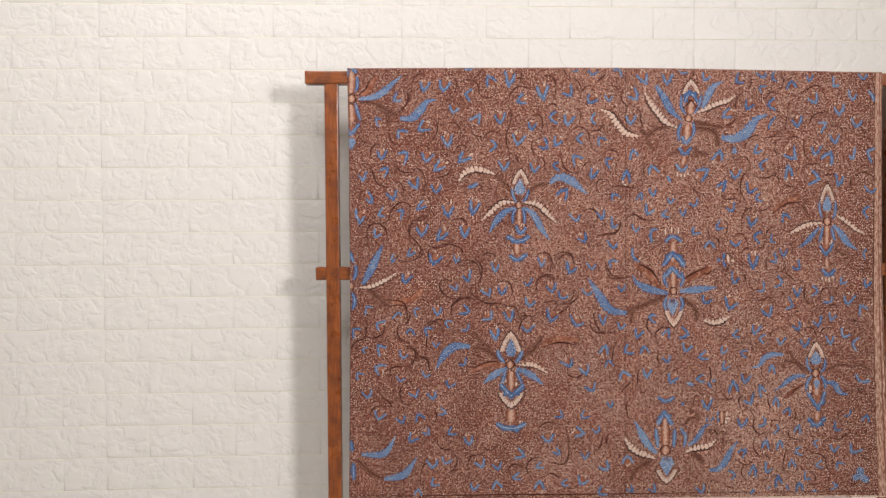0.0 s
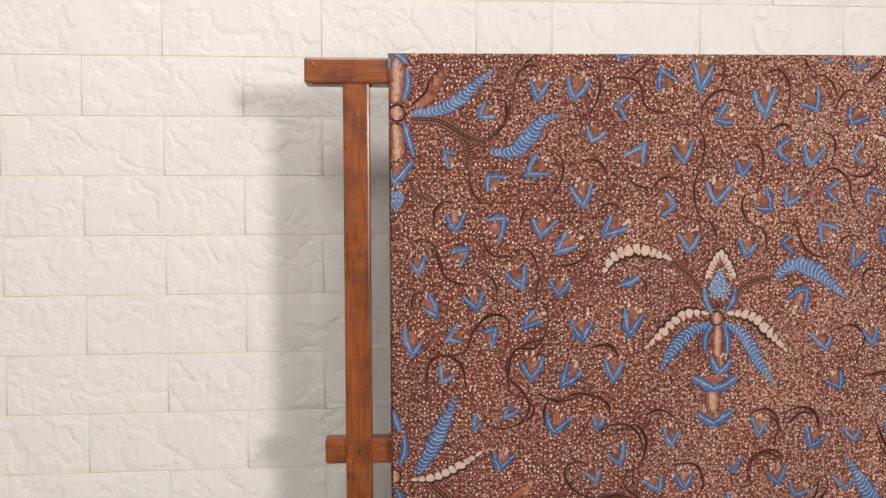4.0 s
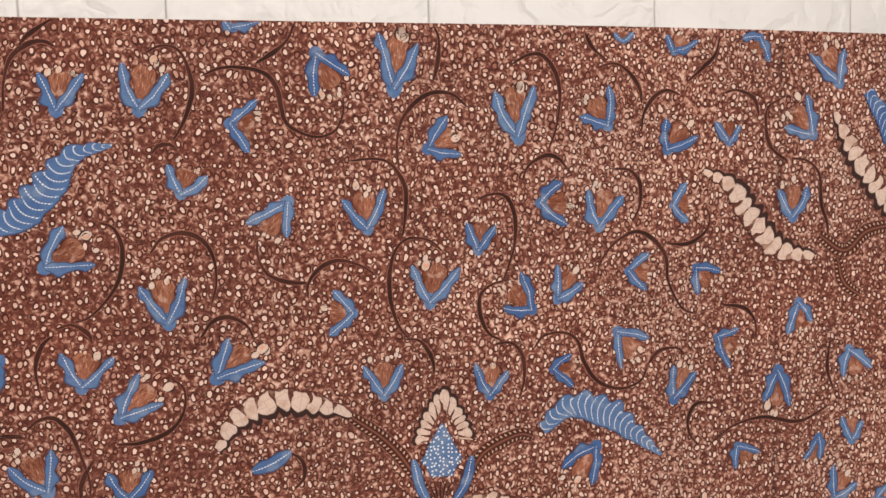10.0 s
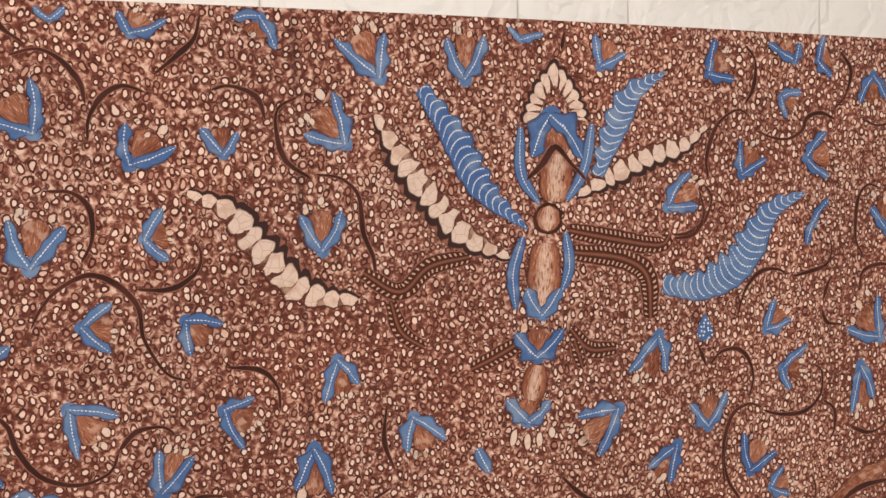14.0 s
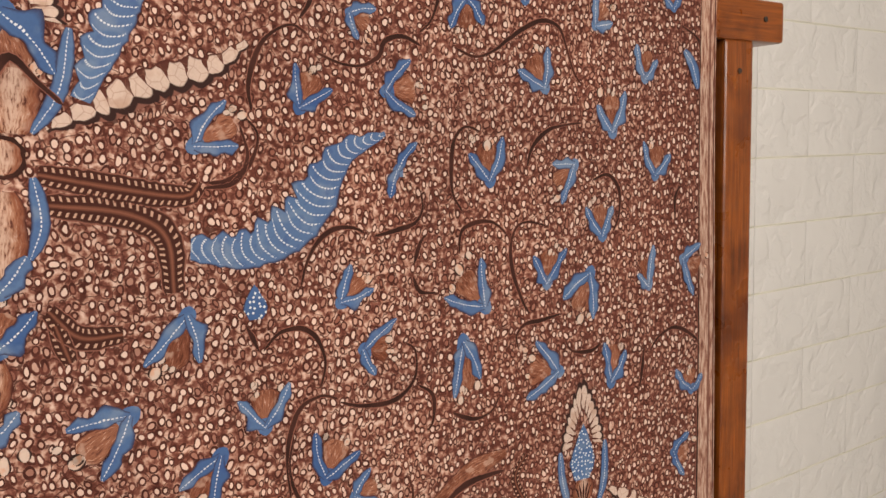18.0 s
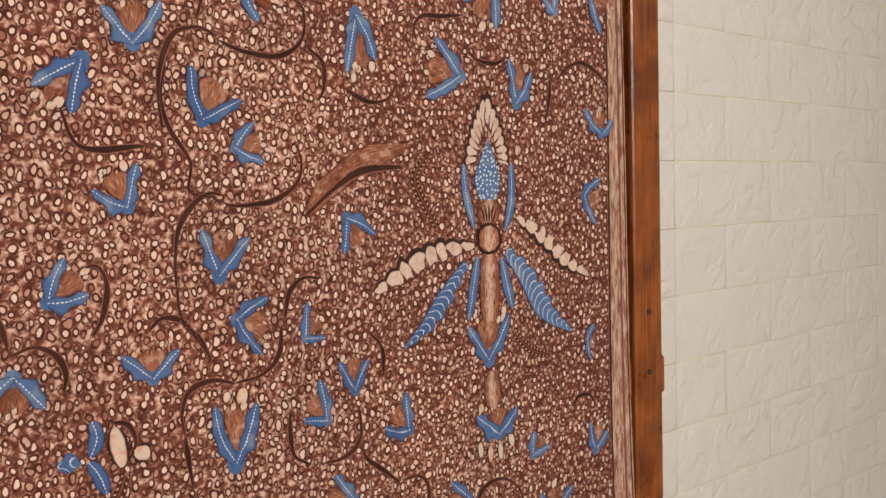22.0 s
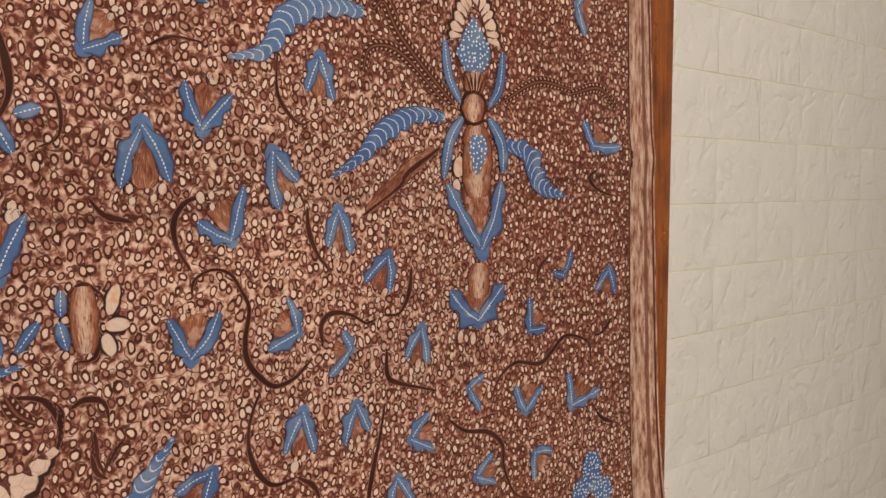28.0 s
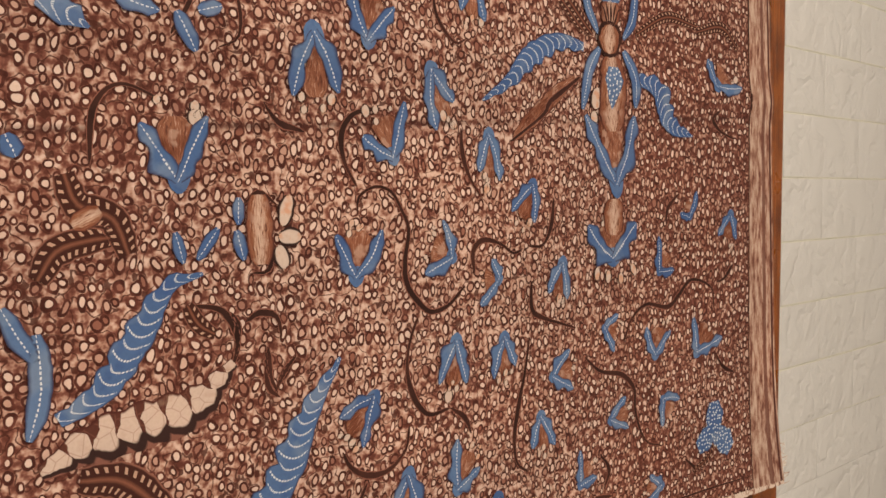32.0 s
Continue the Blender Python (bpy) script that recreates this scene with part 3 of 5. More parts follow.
def stroke(kind, width, *pts):
    mat, name, lift = STYLE[kind]
    h = width / 2000
    if kind == "disc":
        width *= 0.86
        r = width / 1000
        (x, y), = pts
        pts = ((x, y - width), (x, y + width))
        h = r
    line = spline(pts, 0.0007 if kind in ("disc", "bead") else 0.0022)
    long = float(np.linalg.norm(np.diff(line, axis=0), axis=1).sum())
    lobes = max(3, round(long / 0.0105))
    ph = wobble.random()

    def half(k):
        ends = max(0.0, 1 - (2 * k - 1) ** 2)
        if kind == "wing":
            s = min(1.0, 0.46 + 1.4 * k) * min(1.0, 0.10 + 1.9 * (1 - k) ** 0.9)
            lobe = 0.64 + 0.52 * abs(math.sin(math.pi * (lobes * k + ph)))
            return h * s * 0.92, h * s * lobe
        if kind == "cream":
            s = min(1.0, 0.30 + 2.4 * k) * min(1.0, 0.25 + 2.4 * (1 - k))
            return h * s * 1.42, h * s * (1.10 + 0.15 * math.sin(2 * math.pi * lobes * k))
        if kind in ("vine", "line"):
            bow = math.exp(-((k - 0.30 - 0.40 * ph) / 0.24) ** 2)
            s = (0.50 + 0.62 * bow) * min(1.0, 0.30 + 5.0 * ends)
            return h * 1.04 * s, h * 1.04 * s
        if kind == "stalk":
            s = 0.75 + 0.35 * ends
            return h * s, h * s
        if kind == "drop":
            s = (min(1.0, 1.55 * k) ** 0.85) * (1.0 if k < 0.72 else 1 - 0.45 * (k - 0.72) / 0.28)
            return h * s, h * s
        if kind == "disc" or kind == "bead":
            return (h * math.sqrt(ends + 1e-4),) * 2
        if kind == "body":
            s = 0.55 + 0.45 * ends ** 0.5
            return h * s, h * s
        s = math.sin(math.pi * min(1.0, 0.06 + 0.90 * k)) ** 0.6
        return h * s * 1.0, h * s * (1.0 + 0.12 * math.sin(9 * k + ph))

    verts, faces, uvs = [], [], []
    if kind == "disc":
        rim = line.mean(axis=0) + (line - line.mean(axis=0)) * 1.24
        ribbon(rim, lambda k: tuple(1.27 * q for q in half(k)), verts, faces, uvs, lift - 0.00006)
        n, nv = len(faces), len(verts)
        ribbon(line, half, verts, faces, uvs, lift)
        me = mesh(name, verts, faces, [M_VINE, mat], [(a, b * 0.8 if i >= nv else 0.0) for i, (a, b) in enumerate(uvs)], [0] * n + [1] * (len(faces) - n))
        cloth_part(name, me, "round dark-rimmed blossom heart")
        return
    ribbon(line, half, verts, faces, uvs, lift)
    cloth_part(name, mesh(name, verts, faces, [mat], uvs), SAID.get(kind, ""))


def leaf(u, v, a1, l1, a2, l2, plump=1.0):
    """Two lobed blades that meet in a tip, with a brown wash between them."""
    tip = np.array((u, v), float)
    ends = [tip + l * np.array((math.cos(radians(a)), math.sin(radians(a)))) for a, l in ((a1, l1), (a2, l2))]
    mid = (ends[0] + ends[1]) / 2
    inn = mid - tip
    inn /= np.linalg.norm(inn) + 1e-9
    mean = (l1 + l2) / 2
    verts, faces, uvs, which = [], [], [], []
    # brown wash in the opening
    root = tip + inn * 0.30 * mean
    wash = spline([tuple(root), tuple(root * 0.4 + mid * 0.6), tuple(mid + inn * 0.04 * mean)])
    gap = np.linalg.norm(ends[0] - ends[1]) / 2000
    ribbon(wash, lambda k: (gap * (0.14 + 0.54 * k ** 0.7) * (1 if k < 0.8 else 1 - 2.6 * (k - 0.8)),) * 2, verts, faces, uvs, 0.00048)
    which += [1] * len(faces)
    # cream beads beside the opening
    for k in range(4):
        c = mid + inn * mean * wobble.uniform(-0.04, 0.26) + np.array((inn[1], -inn[0])) * gap * 1000 * wobble.uniform(-0.75, 0.75)
        r = mean * (wobble.uniform(0.07, 0.13) if k == 0 else wobble.uniform(0.05, 0.09))
        n = len(faces)
        ribbon(spline([tuple(c - inn * r), tuple(c + inn * r)], 0.0008), lambda k, r=r: (r / 1000 * math.sqrt(max(0.0, 1 - (2 * k - 1) ** 2)),) * 2, verts, faces, uvs, 0.00053)
        which += [2] * (len(faces) - n)
    for i, e in enumerate(ends):
        side = np.array((-(e - tip)[1], (e - tip)[0]))
        out = 1 if np.dot(side, (ends[1 - i] - tip)) < 0 else -1
        side = side * out / (np.linalg.norm(side) + 1e-9)
        ln = np.linalg.norm(e - tip)
        bend = wobble.uniform(-0.02, 0.07) * ln
        inner = tip + inn * 0.10 * ln
        line = spline([tuple(inner), tuple(inner * 0.5 + e * 0.5 + side * bend), tuple(e)], 0.0016)
        w0 = (2.4 + 0.105 * mean) * plump * 0.88 / 1000
        ph, sgn = wobble.random(), out

        def half(k, ln=ln, w0=w0, ph=ph, sgn=sgn):
            end = min(1.0, 0.16 + 4.2 * (1 - k)) ** 0.65
            root = min(1.0, 0.60 + 2.6 * k)
            hump = math.exp(-((k - 0.30 - 0.10 * ph) / 0.17) ** 2)
            knob = math.exp(-((k - 0.80) / (0.12 + 0.06 * ph)) ** 2)
            o = w0 * end * root * (0.55 + 0.62 * hump + (0.10 + 0.22 * ph) * knob)
            i = w0 * end * root * (0.56 + 0.14 * knob)
            return (i, o) if sgn < 0 else (o, i)

        n = len(faces)
        ribbon(line, half, verts, faces, uvs, 0.00060 + 0.00005 * i + (0.00016 if plump > 1 else 0), 0.62, 190)
        which += [0] * (len(faces) - n)
    # rounded outer tip
    n = len(faces)
    w0 = (2.4 + 0.105 * mean) * plump * 0.88 / 1000
    ribbon(spline([tuple(tip - inn * 0.06 * mean), tuple(tip + inn * 0.14 * mean), tuple(tip + inn * 0.30 * mean)], 0.0012),
           lambda k: (w0 * 1.15 * math.sqrt(max(0.02, 1 - (1 - k) ** 2)) * (1 - 0.2 * k),) * 2, verts, faces, uvs, 0.00056 + (0.00016 if plump > 1 else 0))
    for q in range(len(uvs) - 3 * ((len(faces) - n) // 2 + 1), len(uvs)):
        uvs[q] = (uvs[q][0], 0.4 + 0.25 * abs(uvs[q][1]))
    which += [0] * (len(faces) - n)
    cloth_part("leaf_motif", mesh("leaf_motif", verts, faces, [M_LEAF, M_WASH, M_BEAD], uvs, which))


def leaves(rows, plump=1.0):
    for r in rows:
        leaf(*r, plump=plump)


def crown(u, apex, base, wide):
    """A pointed cream flame with a stepped dark outline, over the heart of a blossom."""
    rise, n = base - apex, 24
    verts, faces, uvs = [], [], []
    for i in range(2 * n + 1):
        k = abs(i - n) / n
        side = -1 if i < n else 1
        w = wide * (1.15 * k ** 0.72 - 0.15 * k ** 3)
        step = 0.9 * abs(math.sin(3.2 * math.pi * k)) + 0.5 * noise.noise(Vector((u * 0.1 + k * 5, side, 0.0)))
        out = np.array((u + side * (w + step * min(1.0, 4 * k)), apex + rise * k))
        inn = np.array((u + side * 0.46 * w, apex + rise * (0.44 + 0.50 * k)))
        for t in (-1.0, -0.34, 0.33, 1.0):
            p = (out + (inn - out) * (t + 1) / 2) / 1000
            verts.append(surface(min(max(p[0], left_edge(p[1]) + 0.0004), right_edge(p[1]) - 0.0004), min(max(p[1], top_drop(p[0]) + 0.0008), LONG - 0.002), 0.00057))
            uvs.append((i * abs(rise) * 0.000062, t * 0.92 if t > 0 else t))
    for i in range(2 * n):
        for k in range(3):
            j = 4 * i + k
            faces.append((j, j + 1, j + 5, j + 4))
    cloth_part("crown_motif", mesh("crown_motif", verts, faces, [M_CREAM], uvs), "pointed cream flame with dark outline")


# striped selvage along the free edge and the line that bounds it
def edge_band(name, mat, a, b, lift, label):
    verts, faces, uvs = [], [], []
    n = 150
    for i in range(n + 1):
        v = top_drop(1.12) + 0.001 + (LONG - 0.003 - top_drop(1.12)) * i / n
        x0, x1 = a(v), b(v)
        for k in range(5):
            verts.append(surface(x0 + (x1 - x0) * k / 4, v, lift))
            uvs.append((v, k / 2 - 1))
    for i in range(n):
        for k in range(4):
            j = 5 * i + k
            faces.append((j, j + 1, j + 6, j + 5))
    cloth_part(name, mesh(name, verts, faces, [mat], uvs), label)


edge_band("selvage", M_SELVAGE, sel_edge, lambda v: right_edge(v) - 0.0003, 0.00045, "cream selvage with streaky brown stripes")
stroke("vine", 4.0, *[(round(sel_edge(v) * 1000, 1), v * 1000) for v in (0.014, 0.2, 0.4, 0.6, 0.75, 0.85, 0.915)])
stroke("vine", 3.0, (0, 908), (280, 909), (600, 908), (900, 908), (1140, 909))


def hem():
    """Ravelled threads under the cut edge."""
    r = random.Random(3)
    verts, faces = [], []
    n = 520
    for i in range(n):
        a = left_edge(LONG) + (right_edge(LONG) - 0.001 - left_edge(LONG)) * i / n
        b = a + 1.15 / n
        ln = 0.0034 + 0.0007 * math.sin(a * 47) + r.uniform(-0.0003, 0.0003) + (0.003 if r.random() > 0.985 else 0)
        x, y, z = surface(a, LONG - 0.0026, 0.0005)
        lean = r.uniform(-0.0006, 0.0006)
        j = len(verts)
        verts += [(a, y, z), (b, y, z), (b + lean, y - 0.0006, z - ln), (a + lean, y - 0.0002, z - ln)]
        faces.append((j, j + 1, j + 2, j + 3))
    for i in range(14):
        v = LONG - 0.035 * r.random()
        x, y, z = surface(right_edge(v), v, 0.0003)
        j = len(verts)
        a, b = r.uniform(0.002, 0.006), r.uniform(-0.003, 0.004)
        verts += [(x, y, z), (x, y, z - 0.0006), (x + a, y - 0.001, z + b), (x + a, y - 0.001, z + b + 0.0005)]
        faces.append((j, j + 1, j + 2, j + 3))
    ob = cloth_part("hem_fringe", mesh("hem_fringe", verts, faces, [M_FRINGE]), "pale frayed hem threads")
    ob["kind"] = "stuff"


hem()
# leaf motifs: place of the tip and bearing and length of both blades, in mm and degrees
leaves([
    (99, 69, -67, 21, -6, 19), (62, 104, 21, 14, 76, 21), (74, 192, -116, 22, -63, 24),
    (88, 209, 163, 20, 114, 23), (34, 238, -123, 18, -68, 24), (98, 278, -134, 23, -73, 24),
    (54, 284, -111, 29, -145, 18), (65, 309, -58, 22, 10, 16), (26, 327, -103, 34, -57, 20),
    (58, 356, -89, 21, -31, 17), (94, 409, -84, 18, -45, 12), (39, 501, 98, 20, 15, 14),
])
leaves([
    (60, 537, -12, 21, 75, 17), (10, 549, 6, 18, 84, 23), (62, 584, 18, 21, 80, 25),
    (29, 595, -31, 15, 39, 10), (56, 630, -5, 25, 65, 21), (18, 643, 17, 16, 82, 17),
    (41, 699, -131, 22, -69, 22), (62, 745, -109, 23, -38, 23), (253, 5, -119, 6, -16, 17),
    (298, 15, 91, 26, 36, 24), (163, 50, -109, 23, -56, 26), (204, 50, -105, 28, -53, 27),
])
leaves([
    (249, 55, -37, 21, 54, 20), (223, 95, -108, 19, -38, 19), (282, 97, 152, 28, 97, 22),
    (109, 130, 88, 19, 9, 22), (151, 131, -62, 26, -4, 27), (214, 166, -122, 28, -71, 29),
    (129, 176, 169, 22, 107, 29), (167, 198, -112, 24, -46, 25), (236, 198, -69, 26, -18, 30),
    (184, 216, -64, 29, -18, 26), (148, 254, -137, 27, -86, 26), (188, 263, -119, 21, -55, 22),
])
leaves([
    (119, 297, 163, 15, 107, 24), (147, 298, -55, 25, -22, 23), (265, 309, -98, 34, -57, 31),
    (214, 314, -116, 29, -65, 26), (157, 355, -119, 24, -63, 30), (248, 358, -110, 28, -63, 26),
    (190, 363, -76, 27, -37, 30), (127, 396, -71, 19, -31, 20), (229, 411, -104, 18, -56, 16),
    (181, 415, -106, 26, -41, 29), (256, 451, -135, 19, -81, 27), (121, 454, -105, 23, -45, 25),
])
leaves([
    (230, 470, -142, 20, -90, 15), (139, 510, -14, 14, 64, 16), (106, 514, 128, 19, 46, 11),
    (259, 515, -133, 21, 171, 25), (190, 523, -121, 21, -66, 21), (206, 535, 1, 16, 62, 17),
    (132, 549, 128, 16, 54, 18), (162, 549, 1, 19, 72, 20), (254, 554, 177, 15, -80, 14),
    (185, 590, -118, 13, -47, 14), (115, 614, -108, 20, -36, 16), (249, 629, -172, 15, -87, 17),
])
leaves([
    (163, 655, -115, 17, -33, 13), (110, 663, -125, 15, -40, 14), (213, 678, -111, 19, -36, 19),
    (143, 698, -149, 20, -75, 20), (180, 703, -132, 21, -76, 21), (147, 731, 36, 21, 103, 21),
    (208, 732, 170, 19, -135, 19), (114, 753, -143, 19, -71, 19), (211, 778, -64, 19, -3, 19),
    (171, 778, -161, 17, -105, 17), (128, 793, -82, 23, -20, 23), (257, 802, -124, 23, -75, 23),
])
leaves([
    (204, 842, -109, 19, -33, 19), (284, 851, -145, 23, -79, 23), (177, 851, -123, 24, -61, 24),
    (175, 888, -76, 19, -7, 19), (147, 893, 68, 18, 125, 18), (265, 900, -112, 19, -47, 19),
    (483, 10, -137, 9, -47, 9), (342, 40, -103, 35, -63, 32), (474, 61, -158, 21, -92, 26),
    (416, 68, -116, 33, -73, 34), (359, 72, -55, 24, 6, 22), (427, 104, -36, 20, 35, 24),
])
leaves([
    (325, 118, -127, 24, -68, 27), (467, 122, -106, 26, -52, 26), (390, 133, -109, 20, -56, 20),
    (485, 148, -34, 19, 43, 19), (360, 163, -112, 27, -50, 29), (317, 164, -133, 19, 143, 20),
    (439, 165, -87, 23, -32, 21), (425, 170, -170, 20, -109, 26), (478, 184, 81, 26, 17, 24),
    (435, 206, -32, 16, 39, 19), (332, 216, -120, 24, -61, 23), (396, 221, -111, 24, -54, 20),
])
leaves([
    (466, 255, 150, 28, 100, 27), (486, 325, -135, 25, -68, 16), (411, 421, -112, 24, -64, 20),
    (313, 431, -112, 24, -64, 20), (469, 435, -100, 27, -37, 22), (383, 461, -135, 13, -64, 20),
    (434, 475, -135, 19, -69, 24), (327, 480, -115, 22, -61, 22), (300, 482, -146, 25, -85, 18),
    (452, 489, -105, 19, -21, 19), (385, 506, -112, 24, -45, 19), (305, 531, 176, 22, -95, 20),
])
leaves([
    (345, 537, -124, 27, -81, 27), (430, 538, -103, 32, -37, 22), (484, 548, -117, 30, -26, 20),
    (381, 560, -135, 19, -45, 25), (314, 576, -121, 26, -81, 27), (473, 635, -152, 28, -83, 20),
    (456, 743, -174, 18, -108, 18), (496, 744, -73, 19, -8, 19), (426, 797, -135, 23, -59, 23),
    (450, 822, -166, 18, -117, 18), (375, 826, 167, 24, -127, 24), (398, 851, -50, 19, -1, 19),
])
leaves([
    (318, 856, -137, 20, -71, 20), (348, 873, -38, 20, 11, 20), (407, 878, 64, 24, 123, 24),
    (313, 879, 43, 21, 112, 21), (452, 886, -36, 18, 13, 18), (492, 888, -97, 23, -28, 23),
    (575, 4, 168, 13, 69, 18), (515, 16, -110, 12, -25, 19), (633, 36, -138, 31, -85, 24),
    (677, 37, -112, 25, -66, 27), (615, 68, -163, 23, -105, 28), (555, 72, -126, 18, -63, 14),
])
leaves([
    (511, 76, -89, 21, -24, 24), (515, 109, -54, 18, 40, 16), (600, 121, -117, 23, -65, 24),
    (532, 147, 82, 19, 14, 19), (605, 172, 107, 24, 56, 19), (547, 193, -13, 17, 64, 24),
    (643, 206, 99, 21, 41, 24), (592, 216, 114, 25, 74, 28), (517, 234, -88, 24, -49, 25),
    (623, 264, 127, 20, 89, 17), (562, 265, 22, 19, 90, 17), (647, 272, -113, 20, -63, 17),
])
leaves([
    (684, 288, -114, 15, -50, 15), (634, 311, -91, 25, -33, 21), (665, 313, -45, 19, 14, 19),
    (540, 321, -124, 21, -79, 22), (562, 339, -95, 27, -37, 14), (642, 344, -9, 16, 81, 27),
    (612, 348, -117, 20, -56, 16), (504, 369, -153, 20, -91, 22), (565, 383, -131, 24, -62, 15),
    (604, 401, -91, 22, 30, 18), (554, 408, 6, 20, 73, 16), (519, 427, -130, 21, -62, 15),
])
leaves([
    (582, 474, -126, 16, -60, 18), (510, 482, -132, 21, -50, 14), (639, 527, -5, 18, 45, 23),
    (543, 544, -112, 24, -73, 21), (683, 554, 88, 22, 138, 22), (579, 555, -113, 17, -47, 17),
    (614, 574, -100, 23, -43, 23), (548, 587, 77, 24, 126, 24), (629, 590, 51, 20, 113, 20),
    (587, 604, -62, 22, 5, 22), (554, 620, 48, 18, 114, 18), (681, 627, -137, 18, -72, 18),
])
leaves([
    (584, 643, 36, 23, 106, 23), (507, 652, -137, 24, -81, 24), (636, 660, -114, 23, -61, 23),
    (686, 671, -96, 23, -33, 23), (520, 688, -149, 22, -76, 22), (559, 723, -123, 17, -74, 17),
    (503, 777, 160, 24, -140, 24), (530, 777, -144, 17, -75, 17), (593, 825, 48, 22, 120, 22),
    (504, 833, -121, 19, -61, 19), (553, 857, -159, 23, -101, 23), (607, 904, -161, 17, -111, 17),
])
leaves([
    (655, 905, -159, 19, -101, 19), (532, 909, -73, 20, 1, 20), (708, 15, -132, 10, -18, 14),
    (898, 23, -69, 17, 37, 15), (884, 24, -150, 23, -81, 12), (754, 29, -96, 19, -28, 19),
    (822, 32, -74, 22, 5, 19), (872, 43, -7, 16, 65, 14), (890, 80, -44, 23, 31, 22),
    (845, 90, -91, 22, -30, 21), (794, 106, -51, 27, -3, 22), (896, 118, -45, 19, 102, 14),
])
leaves([
    (790, 175, 133, 30, 82, 24), (862, 182, -69, 21, -18, 21), (873, 205, -31, 25, 59, 16),
    (765, 215, 173, 28, 120, 31), (822, 236, -127, 21, -59, 25), (802, 240, 147, 25, 105, 25),
    (851, 267, -99, 26, -31, 23), (865, 278, -48, 17, 20, 17), (739, 293, -161, 18, -84, 18),
    (817, 305, -148, 18, -79, 21), (711, 315, -114, 17, -71, 19), (856, 338, -107, 25, -50, 25),
])
leaves([
    (781, 342, -66, 21, -11, 18), (732, 354, -83, 18, -18, 18), (862, 356, -25, 20, 52, 23),
    (768, 367, 55, 20, 127, 20), (899, 371, -83, 19, -2, 12), (824, 380, -135, 19, -48, 18),
    (861, 427, -107, 33, -69, 32), (820, 459, -98, 29, -46, 19), (886, 475, -177, 15, -98, 22),
    (758, 501, -101, 20, -29, 20), (810, 514, -107, 30, -35, 26), (899, 530, -140, 26, -82, 26),
])
leaves([
    (726, 566, 158, 24, -135, 24), (866, 568, -100, 23, -52, 25), (818, 569, -46, 20, 16, 18),
    (876, 576, -29, 17, 46, 16), (835, 604, -9, 18, 42, 20), (717, 604, -102, 22, -41, 22),
    (796, 609, -88, 18, -40, 19), (746, 616, -45, 23, 9, 23), (798, 643, -78, 22, -26, 18),
    (741, 663, -34, 20, 16, 20), (820, 666, 107, 29, 65, 28), (845, 672, -106, 23, -50, 23),
])
leaves([
    (877, 676, 45, 21, 80, 28), (859, 718, -148, 19, -78, 26), (766, 729, -121, 26, -67, 28),
    (892, 760, 162, 18, -112, 19), (839, 767, -116, 22, -59, 25), (893, 794, 117, 23, 75, 23),
    (849, 813, 157, 20, 108, 23), (866, 849, 116, 25, 80, 28), (893, 866, -89, 25, -33, 17),
    (827, 867, -155, 18, 119, 17), (756, 909, -140, 21, -81, 21), (1095, 28, -137, 18, -68, 14),
])
leaves([
    (941, 29, 119, 21, 57, 19), (979, 32, -117, 16, -62, 18), (1029, 42, -89, 22, -15, 15),
    (1070, 71, -108, 23, -52, 17), (994, 78, -151, 23, -89, 24), (1044, 103, -124, 22, -70, 28),
    (1016, 117, 177, 18, 116, 26), (955, 128, -129, 22, -72, 27), (1079, 129, -113, 25, -48, 20),
    (1036, 163, -124, 24, -68, 21), (1027, 179, 144, 27, 88, 30), (993, 187, -116, 21, -55, 26),
])
leaves([
    (952, 195, -161, 30, -98, 29), (1074, 196, -135, 14, -82, 27), (935, 207, 101, 33, 66, 27),
    (1004, 237, -133, 28, 156, 29), (1042, 252, -101, 28, -60, 24), (1095, 304, -32, 19, 56, 22),
    (925, 310, 94, 20, 31, 21), (1098, 394, -52, 11, 72, 15), (1019, 400, -123, 28, -61, 32),
    (928, 402, -118, 20, -64, 19), (912, 414, -167, 15, -102, 23), (963, 429, -163, 18, -98, 23),
])
leaves([
    (927, 456, -130, 19, 147, 23), (1051, 461, -82, 16, -18, 16), (1004, 474, -142, 18, 140, 20),
    (959, 488, -119, 24, -71, 22), (1032, 500, -176, 19, -90, 15), (1067, 506, -114, 23, -50, 27),
    (1093, 506, 92, 24, 30, 20), (950, 508, -117, 24, 161, 19), (1031, 540, -102, 20, -46, 18),
    (1004, 552, -133, 17, -74, 27), (962, 560, -144, 19, -84, 21), (1058, 576, -99, 23, -26, 18),
])
leaves([
    (1077, 588, -41, 20, 64, 20), (922, 591, -114, 17, -53, 22), (1031, 591, -119, 23, -67, 21),
    (975, 597, -118, 21, -63, 25), (904, 632, 112, 20, 72, 23), (1091, 671, -111, 18, -5, 26),
    (913, 702, 108, 20, 74, 24), (943, 725, 137, 21, 90, 20), (1006, 731, -123, 47, -72, 43),
    (1070, 746, -159, 10, -70, 17), (964, 763, 123, 20, 82, 21), (921, 770, -126, 11, 139, 18),
])
leaves([
    (1042, 776, -91, 21, -7, 14), (923, 796, 108, 22, 66, 18), (995, 801, -24, 14, 54, 17),
    (955, 822, -41, 19, 24, 19), (1040, 823, -113, 20, -46, 20), (1078, 826, -97, 23, -18, 27),
    (948, 838, 107, 18, 59, 21), (1047, 846, 11, 17, 86, 17), (1001, 852, -39, 18, 20, 18),
    (919, 872, 98, 28, 64, 22), (978, 883, -90, 20, -14, 14), (967, 887, 112, 22, 69, 21),
])
